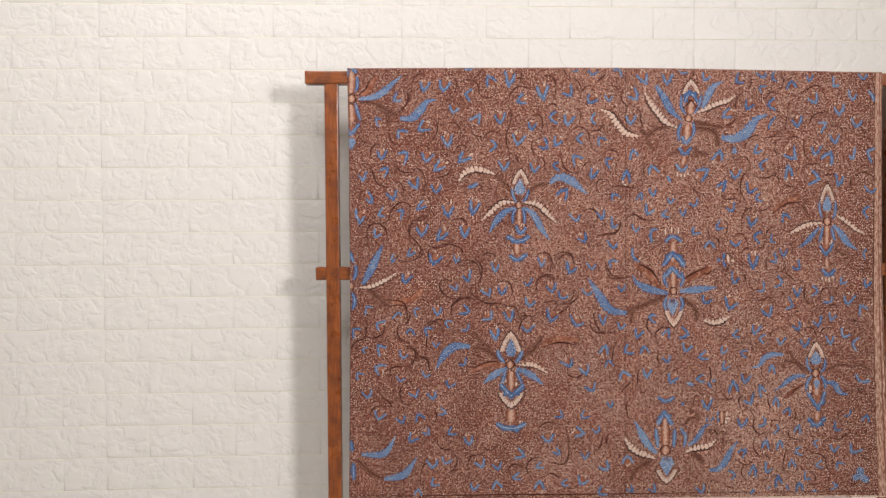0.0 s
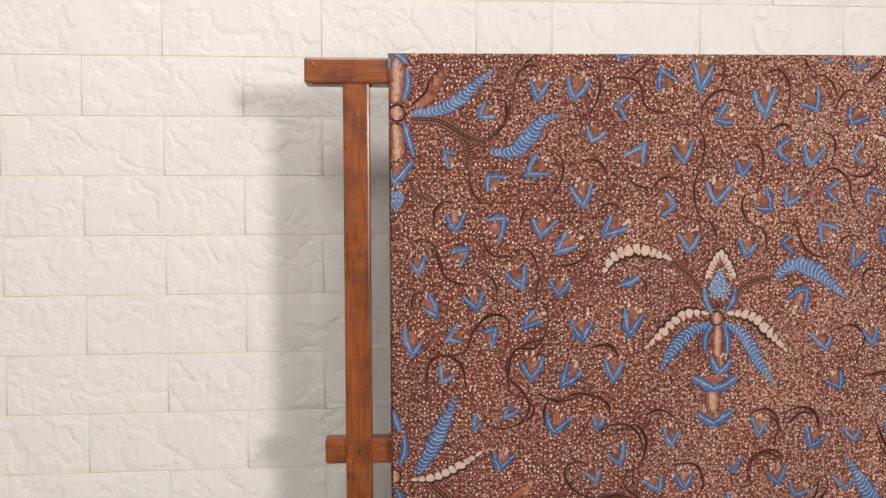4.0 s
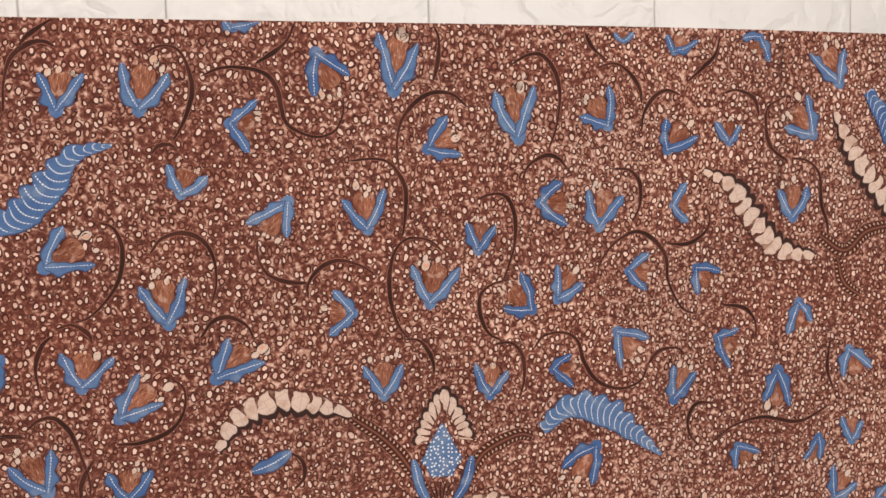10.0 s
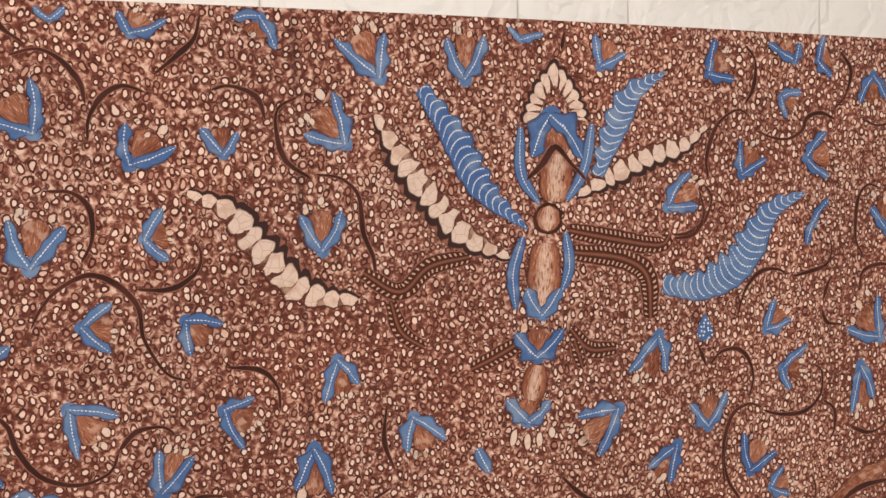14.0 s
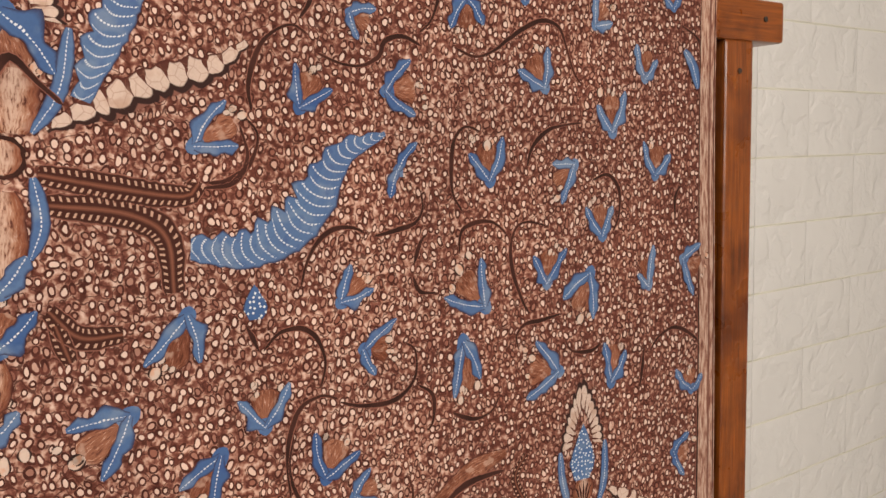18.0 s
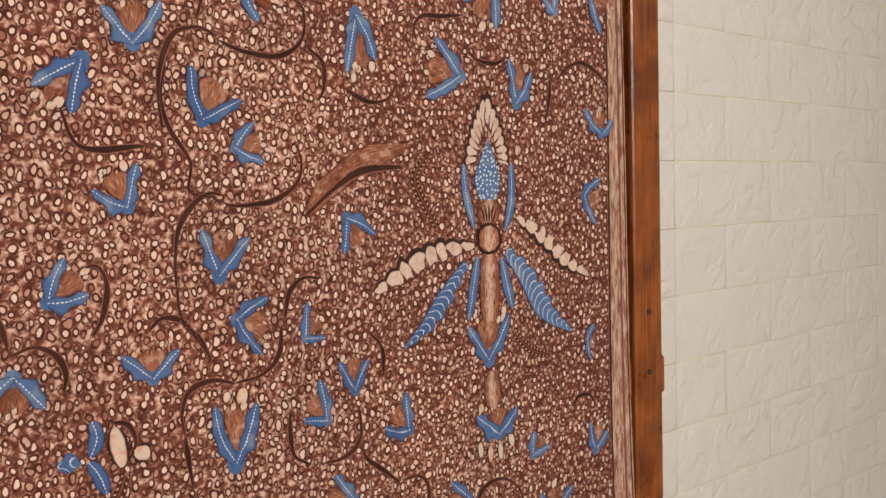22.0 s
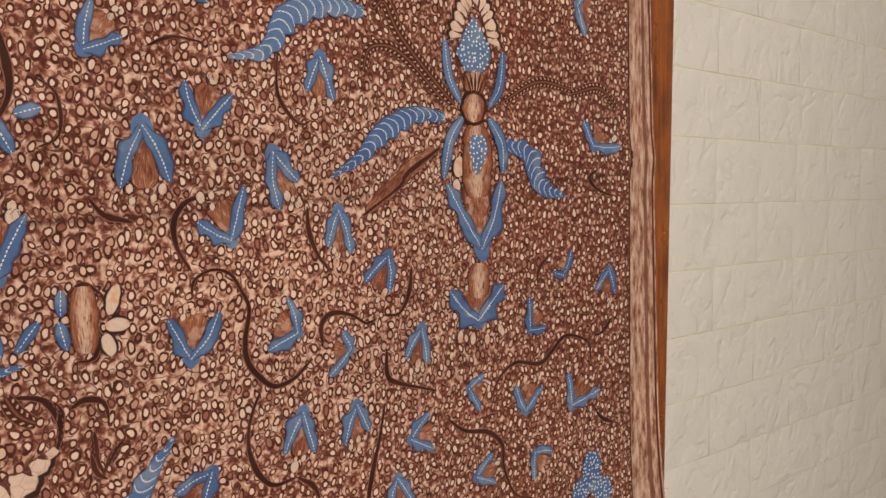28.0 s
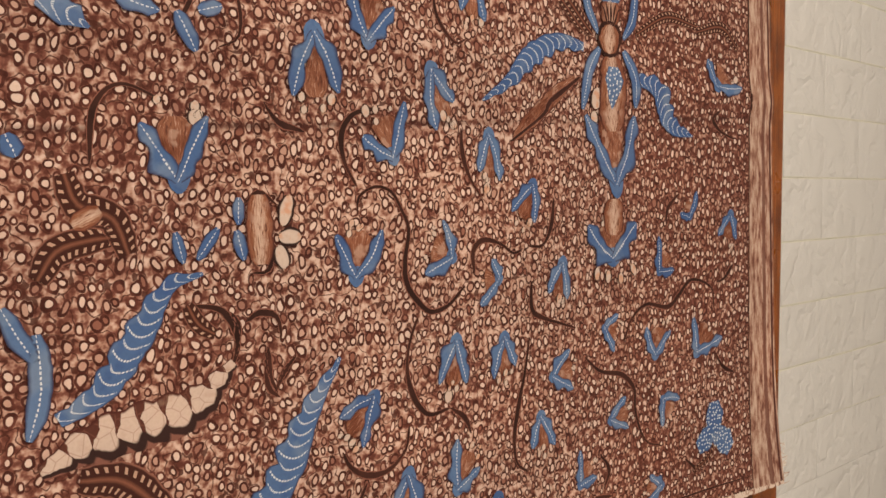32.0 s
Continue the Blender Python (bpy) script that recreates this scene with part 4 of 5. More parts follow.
leaves([
    (1050, 897, -147, 15, 154, 18), (1102, 179, -22, 20, 65, 28), (1113, 268, -130, 23, -50, 15),
    (1105, 469, -101, 21, -48, 18), (1110, 742, 131, 19, 72, 18),
])
leaves([
    (724, 50, 113, 27, 54, 32), (717, 162, -117, 19, -56, 19), (714, 185, -128, 21, -47, 23),
    (708, 220, -129, 20, -45, 18), (366, 351, -117, 22, -53, 21), (361, 370, -148, 29, -33, 30),
    (8, 140, -113, 16, -50, 32), (360, 408, -143, 22, -36, 27), (346, 700, -128, 39, -47, 41),
], plump=1.5)
leaves([
    (346, 770, -155, 36, -24, 36), (673, 731, 116, 33, 58, 35), (676, 712, -144, 21, -32, 23),
    (1026, 444, -138, 23, -49, 21), (1003, 768, -135, 29, -48, 28), (688, 422, 122, 26, 48, 31),
    (689, 390, 126, 37, 51, 42), (689, 354, 137, 22, 37, 25),
], plump=1.5)
# feathers, petals and stems of the blossoms: kind, width and spine in mm
stroke("wing", 17.6, (653, 39), (669, 62), (685, 91), (710, 113))
stroke("wing", 16.8, (752, 86), (763, 61), (774, 42), (795, 30))
stroke("wing", 24.2, (792, 149), (819, 151), (845, 139), (866, 111), (891, 100))
stroke("cream", 13.2, (629, 52), (642, 75), (659, 98), (677, 117), (701, 128))
stroke("cream", 11.4, (738, 97), (760, 87), (786, 76), (806, 71), (822, 60))
stroke("cream", 14.0, (618, 145), (590, 138), (570, 116), (556, 97), (537, 88))
stroke("stalk", 9.8, (620, 131), (639, 142), (655, 130), (677, 126))
stroke("stalk", 8.3, (634, 147), (639, 163), (651, 172))
stroke("stalk", 10.8, (734, 115), (761, 121), (790, 126), (797, 121))
stroke("stalk", 12.3, (736, 127), (766, 132), (782, 143), (784, 167))
stroke("stalk", 9.8, (734, 169), (745, 181), (762, 182))
stroke("stalk", 9.4, (707, 172), (691, 180), (676, 186))
stroke("stalk", 7.6, (736, 175), (741, 191))
stroke("line", 4.4, (710, 87), (719, 79), (727, 70), (736, 79), (745, 88))
stroke("body", 20.1, (728, 74), (726, 99))
stroke("disc", 8.0, (722, 108))
stroke("body", 20.3, (720, 121), (718, 157))
stroke("petal", 7.2, (707, 59), (707, 84), (717, 100))
stroke("petal", 7.4, (749, 58), (744, 82), (733, 99))
stroke("petal", 8.0, (707, 117), (701, 136), (702, 156))
stroke("petal", 7.4, (732, 116), (734, 134), (729, 148))
stroke("body", 14.9, (714, 187), (710, 206))
stroke("bead", 5.2, (700, 221), (698, 230))
stroke("bead", 5.2, (707, 224), (707, 233))
stroke("bead", 5.3, (714, 224), (714, 232))
stroke("bead", 5.3, (721, 222), (722, 228))
stroke("petal", 8.1, (678, 229), (685, 243))
stroke("drop", 12.0, (820, 167), (820, 183))
stroke("drop", 24.4, (366, 233), (365, 266))
stroke("petal", 7.3, (348, 254), (352, 271), (358, 284))
stroke("petal", 7.3, (384, 255), (380, 271), (372, 283))
stroke("disc", 7.8, (363, 289))
stroke("cream", 13.4, (236, 239), (248, 221), (272, 212), (301, 219), (313, 224))
stroke("stalk", 8.7, (311, 224), (335, 244), (355, 273))
stroke("cream", 11.6, (355, 283), (328, 284), (304, 303), (284, 321))
stroke("cream", 11.9, (372, 283), (402, 287), (423, 306), (443, 327))
stroke("wing", 15.6, (355, 295), (333, 304), (313, 325), (300, 348))
stroke("wing", 15.8, (373, 295), (393, 308), (410, 338), (428, 363))
stroke("petal", 7.8, (358, 295), (351, 309), (350, 328))
stroke("petal", 7.9, (370, 295), (375, 310), (375, 329))
stroke("body", 12.8, (364, 297), (364, 331))
stroke("body", 17.9, (359, 368), (359, 392))
stroke("wing", 19.4, (429, 243), (448, 230), (472, 237), (490, 251), (509, 267))
stroke("stalk", 9.0, (382, 269), (392, 254), (413, 245), (423, 247))
stroke("petal", 9.7, (255, 252), (267, 248), (277, 242))
stroke("wing", 15.6, (27, 65), (57, 61), (80, 49), (98, 32), (118, 16))
stroke("wing", 18.5, (113, 106), (137, 105), (156, 89), (170, 71), (190, 66))
stroke("stalk", 11.0, (27, 70), (59, 73), (86, 89), (109, 96))
stroke("stalk", 10.1, (77, 82), (89, 100), (86, 121))
stroke("stalk", 6.4, (26, 136), (31, 150), (49, 159))
stroke("petal", 8.1, (23, 17), (24, 34), (19, 51))
stroke("petal", 8.1, (19, 73), (24, 91), (30, 111))
stroke("petal", 8.9, (2, 2), (3, 10), (1, 19))
stroke("petal", 9.0, (10, 1), (17, 4), (23, 11))
stroke("body", 20.7, (13, 5), (10, 52))
stroke("body", 20.8, (10, 77), (12, 113))
stroke("disc", 9.0, (12, 64))
stroke("drop", 19.0, (11, 171), (10, 147))
stroke("tan", 13, (33, 59), (46, 46), (58, 28), (66, 14))
stroke("line", 3.4, (25, 58), (34, 50), (43, 41), (47, 29), (55, 19), (61, 11), (68, 4))
stroke("wing", 15.8, (26, 819), (74, 817), (99, 780))
stroke("wing", 17.0, (74, 872), (116, 863), (144, 826))
stroke("stalk", 12.1, (16, 828), (44, 856), (74, 872))
stroke("petal", 10.9, (3, 789), (7, 813))
stroke("petal", 12.1, (8, 837), (9, 874))
stroke("petal", 8.5, (334, 643), (326, 670))
stroke("petal", 8.5, (357, 643), (369, 670))
stroke("body", 18.1, (346, 643), (346, 682))
stroke("body", 24.2, (346, 726), (346, 753))
stroke("drop", 31.7, (679, 870), (679, 829))
stroke("disc", 11.0, (676, 815))
stroke("body", 19.5, (675, 748), (676, 807))
stroke("petal", 9.7, (660, 809), (655, 767))
stroke("petal", 9.7, (694, 809), (696, 768))
stroke("wing", 18.2, (657, 821), (637, 800), (618, 766), (609, 751))
stroke("cream", 14.6, (588, 788), (609, 813), (655, 833))
stroke("stalk", 12.2, (643, 837), (613, 855), (601, 879))
stroke("wing", 12.1, (724, 804), (738, 796), (750, 780), (761, 763), (774, 759))
stroke("wing", 15.6, (770, 859), (791, 856), (806, 838), (816, 817), (831, 796))
stroke("cream", 13.1, (718, 820), (732, 813), (751, 809), (770, 805), (785, 792))
stroke("petal", 8.0, (718, 775), (719, 793), (715, 809))
stroke("petal", 6.9, (708, 766), (713, 776), (718, 784))
stroke("petal", 4.9, (764, 744), (767, 755))
stroke("petal", 5.0, (780, 743), (772, 754))
stroke("petal", 5.2, (788, 732), (788, 742))
stroke("petal", 5.7, (787, 744), (790, 755))
stroke("body", 11.2, (796, 731), (797, 757))
stroke("vine", 2.2, (802, 748), (800, 759), (793, 760))
stroke("vine", 2.0, (790, 735), (796, 730), (804, 735))
stroke("bead", 7.3, (806, 743), (809, 731))
stroke("bead", 7.5, (804, 747), (814, 747))
stroke("bead", 7.4, (804, 750), (807, 759))
stroke("stalk", 9.8, (728, 724), (732, 734), (743, 739), (748, 751))
stroke("stalk", 9.5, (719, 758), (725, 749), (734, 746), (742, 745))
stroke("body", 7.4, (730, 741), (739, 736))
stroke("stalk", 12.1, (730, 825), (744, 828), (759, 842))
stroke("wing", 8.4, (783, 409), (787, 408), (792, 409))
stroke("petal", 6.9, (797, 392), (799, 399), (796, 407))
stroke("petal", 6.9, (795, 409), (799, 415), (802, 424))
stroke("bead", 8.9, (806, 396), (809, 414))
stroke("bead", 9.1, (814, 408), (821, 411))
stroke("drop", 20.9, (1020, 271), (1019, 305))
stroke("petal", 6.3, (1002, 285), (1004, 303), (1009, 321))
stroke("petal", 6.7, (1037, 284), (1037, 306), (1032, 323))
stroke("body", 16.3, (1020, 305), (1020, 319))
stroke("disc", 8.7, (1020, 327))
stroke("cream", 11.0, (1009, 330), (982, 333), (962, 341), (940, 352))
stroke("cream", 9.8, (1040, 315), (1062, 328), (1082, 344), (1101, 354))
stroke("wing", 11.5, (1003, 340), (993, 351), (977, 370), (959, 383))
stroke("wing", 15.2, (1033, 335), (1050, 353), (1065, 374), (1086, 388))
stroke("petal", 7.2, (1011, 337), (1008, 354), (1004, 372))
stroke("petal", 7.5, (1029, 339), (1033, 354), (1037, 369))
stroke("body", 15.4, (1020, 336), (1020, 375))
stroke("stalk", 5.5, (1038, 384), (1053, 396), (1067, 400))
stroke("tan", 13.3, (904, 309), (916, 296), (936, 283), (963, 276))
stroke("vine", 4.5, (902, 310), (919, 297), (936, 288), (961, 286))
stroke("stalk", 5.9, (977, 280), (969, 294), (983, 319))
stroke("body", 12.9, (1020, 405), (1022, 425))
stroke("bead", 5.3, (1011, 444), (1012, 453))
stroke("bead", 5.4, (1019, 447), (1019, 457))
stroke("bead", 5.5, (1026, 447), (1027, 457))
stroke("bead", 5.6, (1034, 442), (1036, 451))
stroke("drop", 24.7, (999, 604), (1000, 633))
stroke("petal", 6.6, (979, 618), (982, 636), (990, 650))
stroke("petal", 7.1, (1020, 621), (1018, 639), (1010, 651))
stroke("body", 15.8, (1000, 632), (1000, 645))
stroke("disc", 8.9, (999, 652))
stroke("wing", 13.1, (929, 611), (904, 611), (887, 619), (876, 634), (858, 639))
stroke("wing", 11.5, (979, 658), (961, 657), (940, 666), (924, 680), (909, 689))
stroke("wing", 14.0, (1021, 671), (1038, 675), (1051, 693), (1071, 699))
stroke("stalk", 7.3, (935, 609), (941, 605), (951, 620), (975, 642), (986, 651))
stroke("stalk", 6.1, (928, 639), (933, 627), (951, 628), (979, 650))
stroke("stalk", 6.1, (1021, 647), (1047, 635), (1074, 637))
stroke("stalk", 6.7, (1074, 640), (1098, 635), (1114, 646))
stroke("petal", 7.9, (991, 657), (981, 671), (978, 689))
stroke("petal", 8.6, (1010, 657), (1018, 669), (1020, 686))
stroke("body", 21.7, (1000, 661), (1002, 699))
stroke("drop", 14.5, (1001, 688), (1001, 666))
stroke("tan", 9.3, (930, 705), (950, 689), (971, 674))
stroke("vine", 3.1, (927, 707), (950, 693), (954, 687), (975, 673))
stroke("body", 16.5, (1003, 734), (1003, 753))
stroke("bead", 5.3, (990, 769), (990, 776))
stroke("bead", 5.4, (999, 771), (999, 778))
stroke("bead", 5.5, (1009, 773), (1010, 779))
stroke("bead", 5.6, (1018, 769), (1022, 775))
stroke("drop", 17.5, (1099, 884), (1097, 856))
stroke("drop", 15.4, (1105, 869), (1082, 882))
stroke("drop", 16.4, (1094, 868), (1114, 888))
stroke("petal", 5.7, (938, 892), (942, 905))
stroke("petal", 6.6, (994, 906), (1005, 907))
stroke("petal", 6.3, (895, 902), (902, 895))
stroke("petal", 7.8, (860, 912), (865, 905), (869, 900))
stroke("petal", 8.8, (1104, 51), (1112, 60), (1117, 74))
stroke("stalk", 5.3, (1079, 895), (1094, 887), (1092, 869))
stroke("vine", 3.1, (769, 770), (781, 773), (787, 784), (784, 796))
stroke("stalk", 6.2, (768, 770), (772, 777), (778, 781))
stroke("vine", 2.5, (798, 788), (799, 803), (804, 808))
stroke("vine", 2.6, (811, 793), (806, 798), (802, 806))
stroke("vine", 2.4, (736, 721), (738, 702), (747, 694), (762, 699))
stroke("petal", 7.6, (711, 712), (714, 719))
stroke("wing", 9.7, (721, 670), (730, 673), (737, 677))
stroke("petal", 6.9, (766, 668), (773, 681))
stroke("petal", 6.3, (774, 667), (783, 664))
stroke("stalk", 5.7, (794, 431), (805, 428), (810, 418))
stroke("vine", 2.7, (805, 394), (812, 396), (815, 405), (810, 414))
stroke("disc", 8.1, (692, 473))
stroke("wing", 17.1, (680, 478), (641, 469), (614, 455), (604, 439))
stroke("wing", 17.2, (705, 474), (746, 470), (784, 466))
stroke("wing", 20.7, (592, 520), (556, 511), (528, 472), (510, 445))
stroke("drop", 25.4, (690, 526), (690, 490))
stroke("petal", 8.2, (678, 485), (673, 501), (677, 515))
stroke("petal", 8.2, (706, 485), (712, 501), (706, 516))
stroke("stalk", 11.8, (592, 522), (605, 511), (637, 500), (675, 483))
stroke("stalk", 10.9, (605, 513), (601, 540))
stroke("stalk", 10.9, (711, 488), (737, 511), (742, 538))
stroke("cream", 12.8, (756, 536), (784, 541), (816, 526))
stroke("body", 16.3, (690, 427), (692, 465))
stroke("petal", 8.1, (680, 465), (672, 449), (674, 431))
stroke("petal", 8.1, (706, 465), (712, 449), (708, 431))
stroke("body", 19.8, (691, 369), (690, 411))
stroke("bead", 5.4, (674, 354), (674, 339))
stroke("bead", 5.4, (687, 349), (687, 336))
stroke("bead", 5.4, (701, 352), (702, 338))
stroke("tan", 18.1, (607, 417), (631, 430), (653, 455), (675, 476))
stroke("vine", 5.4, (617, 414), (645, 430), (665, 460))
stroke("tan", 18.1, (709, 458), (731, 443), (754, 432), (774, 425))
stroke("vine", 5.4, (713, 449), (736, 434), (763, 423))
stroke("drop", 23.3, (346, 573), (346, 611))
stroke("petal", 9.9, (317, 597), (321, 611), (332, 625))
stroke("petal", 9.9, (370, 598), (366, 611), (355, 626))
stroke("disc", 9.0, (344, 629))
stroke("tan", 12.6, (332, 632), (296, 628), (256, 644))
stroke("vine", 4.5, (332, 622), (296, 623), (265, 637))
stroke("cream", 10.8, (359, 629), (395, 630), (424, 647))
stroke("wing", 16.2, (337, 636), (310, 650), (286, 669))
stroke("wing", 16.2, (357, 637), (386, 650), (415, 672))
stroke("wing", 19.6, (259, 589), (225, 589), (203, 607), (186, 637))
stroke("stalk", 10.7, (265, 591), (296, 599), (325, 622))
stroke("stalk", 8.9, (269, 560), (283, 580), (305, 594))
stroke("stalk", 10.8, (363, 619), (395, 596), (412, 567))
stroke("tan", 16.2, (411, 589), (439, 575), (489, 576))
stroke("vine", 4.5, (413, 592), (448, 582), (489, 588))
stroke("wing", 19.2, (32, 455), (46, 431), (55, 413), (75, 371))
stroke("petal", 9.6, (3, 385), (8, 395), (13, 409))
stroke("petal", 9.6, (17, 413), (18, 429), (12, 446))
stroke("petal", 10.5, (9, 472), (15, 490), (9, 509))
stroke("disc", 7.9, (6, 458))
stroke("stalk", 12.3, (41, 461), (67, 486), (86, 502))
stroke("tan", 14.1, (93, 495), (137, 486), (159, 466))
stroke("cream", 9.7, (23, 462), (50, 459), (80, 446), (104, 431))
for u, apex, base, wide in ((727.5, 23, 57, 21), (367, 209, 246, 20), (1019.5, 243, 286, 17.5), (1000, 581, 619, 20), (345, 553, 603, 26), (679, 890, 856, 26), (693, 553, 514, 22), (346, 726, 688, 31)):
    crown(u, apex, base, wide)
# dark rays that fan out over the hearts
for u, v, rise, wide in ((364, 281, 14, 8), (1020, 319, 13, 7), (1000, 645, 13, 8), (345, 621, 12, 8), (690, 489, -14, 7), (679, 828, -13, 8)):
    for k in (-1.0, -0.5, 0.0, 0.5, 1.0):
        stroke("line", 1.5, (u + 2.4 * k, v), (u + 0.7 * wide * k, v - 0.6 * rise), (u + wide * k, v - rise * (1 - 0.25 * abs(k))))
# curling tendrils
stroke("vine", 3.0, (134, 49), (131, 69), (119, 86), (105, 92), (87, 88))
stroke("vine", 3.0, (27, 204), (38, 199), (51, 208), (58, 224), (64, 242), (90, 250))
stroke("vine", 3.1, (727, 251), (741, 264), (757, 269))
stroke("vine", 3.2, (791, 262), (799, 278), (825, 277))
stroke("vine", 2.2, (836, 240), (833, 255), (836, 269), (845, 284), (844, 297), (857, 300))
stroke("vine", 2.8, (972, 565), (980, 554), (993, 556), (1001, 573), (1003, 583))
stroke("vine", 2.9, (1007, 570), (1015, 557), (1028, 554))
stroke("vine", 2.1, (848, 569), (848, 549), (853, 536), (866, 530))
stroke("vine", 1.8, (848, 569), (844, 580), (836, 586), (822, 586), (806, 580))
stroke("vine", 2.0, (843, 584), (857, 586), (864, 597), (859, 608))
stroke("vine", 2.1, (867, 593), (880, 598), (893, 595), (898, 582), (902, 565), (914, 557), (923, 560))
stroke("vine", 1.8, (792, 571), (802, 573), (805, 580))
stroke("vine", 1.8, (823, 638), (834, 633), (848, 634))
stroke("vine", 2.1, (882, 634), (882, 653), (892, 665), (899, 663))
stroke("vine", 1.6, (780, 652), (789, 659), (789, 674), (781, 679))
stroke("vine", 1.4, (766, 890), (776, 880), (790, 878))
stroke("vine", 1.6, (805, 877), (805, 893), (822, 896), (834, 882))
stroke("vine", 3.3, (42, 353), (47, 330), (65, 326), (84, 322), (94, 299), (112, 283), (131, 288), (131, 314))
stroke("vine", 3.3, (131, 342), (140, 321), (159, 320), (169, 310), (178, 287))
stroke("vine", 3.4, (221, 322), (236, 317), (250, 323))
stroke("vine", 3.2, (42, 360), (46, 334), (64, 327), (81, 339), (85, 365))
stroke("vine", 3.2, (150, 375), (133, 366), (133, 335), (142, 326), (172, 327))
stroke("vine", 3.2, (142, 405), (159, 392), (155, 372))
stroke("vine", 3.2, (164, 370), (190, 379), (221, 367))
stroke("vine", 3.2, (229, 371), (243, 384), (244, 398))
stroke("vine", 3.8, (225, 318), (243, 317), (256, 332))
stroke("vine", 3.2, (282, 411), (287, 394), (304, 391), (322, 403))
stroke("vine", 3.8, (256, 411), (274, 407), (285, 425), (278, 451), (265, 460))
stroke("vine", 3.2, (221, 450), (207, 446), (194, 454), (199, 472), (221, 486), (256, 482))
stroke("vine", 3.2, (269, 460), (274, 486), (296, 496), (323, 498), (345, 505))
stroke("vine", 3.2, (314, 451), (340, 452), (349, 474), (340, 492))
stroke("vine", 3.9, (398, 472), (404, 448), (420, 439), (438, 448))
stroke("vine", 3.2, (412, 497), (439, 493), (445, 507))
stroke("vine", 3.2, (448, 498), (474, 491), (480, 471))
stroke("vine", 3.2, (442, 408), (460, 395), (478, 400), (479, 415))
stroke("vine", 3.2, (420, 395), (433, 408), (429, 428))
stroke("vine", 3.2, (537, 356), (571, 348), (580, 321))
stroke("vine", 3.9, (589, 321), (607, 311), (629, 321), (652, 322))
stroke("vine", 3.2, (545, 418), (559, 445), (600, 444))
stroke("vine", 3.2, (5, 554), (31, 572), (40, 545), (36, 519))
stroke("vine", 3.2, (84, 502), (119, 502), (124, 538), (102, 542))
stroke("vine", 3.2, (103, 546), (110, 573), (130, 580))
stroke("vine", 3.2, (163, 543), (181, 534), (199, 548), (203, 567))
stroke("vine", 3.2, (221, 535), (221, 504), (247, 486), (287, 491))
stroke("vine", 3.2, (163, 612), (168, 565), (176, 561))
stroke("vine", 3.2, (119, 591), (141, 596), (137, 623), (110, 646))
stroke("vine", 3.2, (138, 620), (163, 614), (172, 639))
stroke("vine", 3.2, (305, 554), (323, 541), (338, 552))
stroke("vine", 3.2, (357, 543), (372, 524), (396, 528))
stroke("vine", 3.2, (31, 600), (9, 618), (5, 638))
stroke("vine", 3.2, (495, 303), (517, 298), (531, 312), (522, 329))
stroke("vine", 3.2, (439, 524), (461, 511), (475, 498))
stroke("vine", 3.2, (323, 505), (354, 505), (363, 528))
stroke("vine", 3.6, (134, 326), (129, 339), (133, 353), (146, 366), (155, 384), (146, 400), (128, 407), (109, 403), (104, 389))
stroke("vine", 3.6, (172, 309), (151, 315), (134, 326))
stroke("vine", 3.6, (42, 365), (43, 339), (55, 327), (75, 326))
stroke("vine", 3.6, (172, 406), (171, 388), (177, 377), (190, 378))
stroke("vine", 3.6, (188, 378), (207, 371), (225, 373), (238, 380), (244, 390))
stroke("vine", 3.6, (229, 415), (247, 406), (265, 407), (278, 420), (282, 440))
stroke("vine", 3.6, (223, 518), (220, 501), (234, 489), (256, 484), (266, 488))
stroke("vine", 3.6, (265, 455), (260, 473), (274, 486), (292, 497), (309, 500), (319, 507))
stroke("vine", 3.6, (38, 544), (36, 559), (43, 568), (59, 568), (74, 558), (77, 539))
stroke("vine", 3.6, (71, 489), (89, 488), (115, 493), (125, 508), (124, 526), (115, 535))
stroke("vine", 3.6, (106, 542), (104, 560), (115, 573), (130, 579))
stroke("vine", 3.6, (117, 586), (135, 590), (142, 605), (136, 624), (126, 634))
stroke("vine", 3.6, (5, 609), (7, 589), (18, 576), (35, 570))
stroke("vine", 3.6, (128, 629), (145, 613), (161, 611), (170, 621), (172, 641))
stroke("vine", 3.6, (170, 546), (188, 531), (209, 534))
stroke("vine", 3.6, (362, 566), (366, 541), (380, 525), (392, 524))
stroke("vine", 3.6, (400, 396), (418, 390), (431, 399), (434, 415))
stroke("vine", 3.6, (438, 410), (442, 395), (460, 389), (474, 395), (479, 411))
stroke("vine", 3.6, (403, 477), (399, 453), (411, 440), (429, 437), (440, 446))
stroke("vine", 3.6, (486, 462), (490, 480), (476, 496), (450, 500))
stroke("vine", 3.6, (543, 401), (550, 420), (559, 436), (577, 444), (606, 441))
stroke("vine", 3.6, (526, 524), (515, 535), (518, 553), (534, 562), (567, 561))
stroke("vine", 3.6, (639, 527), (636, 550), (647, 564), (663, 569))
stroke("vine", 3.6, (582, 327), (571, 346), (545, 352), (529, 356))
stroke("vine", 3.6, (591, 323), (598, 310), (612, 311), (623, 322))
stroke("vine", 3.6, (661, 598), (659, 618), (667, 633))
stroke("vine", 3.6, (109, 543), (124, 539), (131, 519), (120, 504))
stroke("vine", 3.6, (133, 622), (146, 606), (140, 589))
stroke("vine", 3.6, (88, 652), (91, 634), (114, 630), (138, 632))
stroke("vine", 3.6, (63, 673), (68, 692), (85, 706), (95, 724))
stroke("vine", 3.6, (140, 713), (116, 710), (109, 689), (115, 670), (133, 662))
stroke("vine", 3.6, (183, 720), (186, 742), (175, 756))
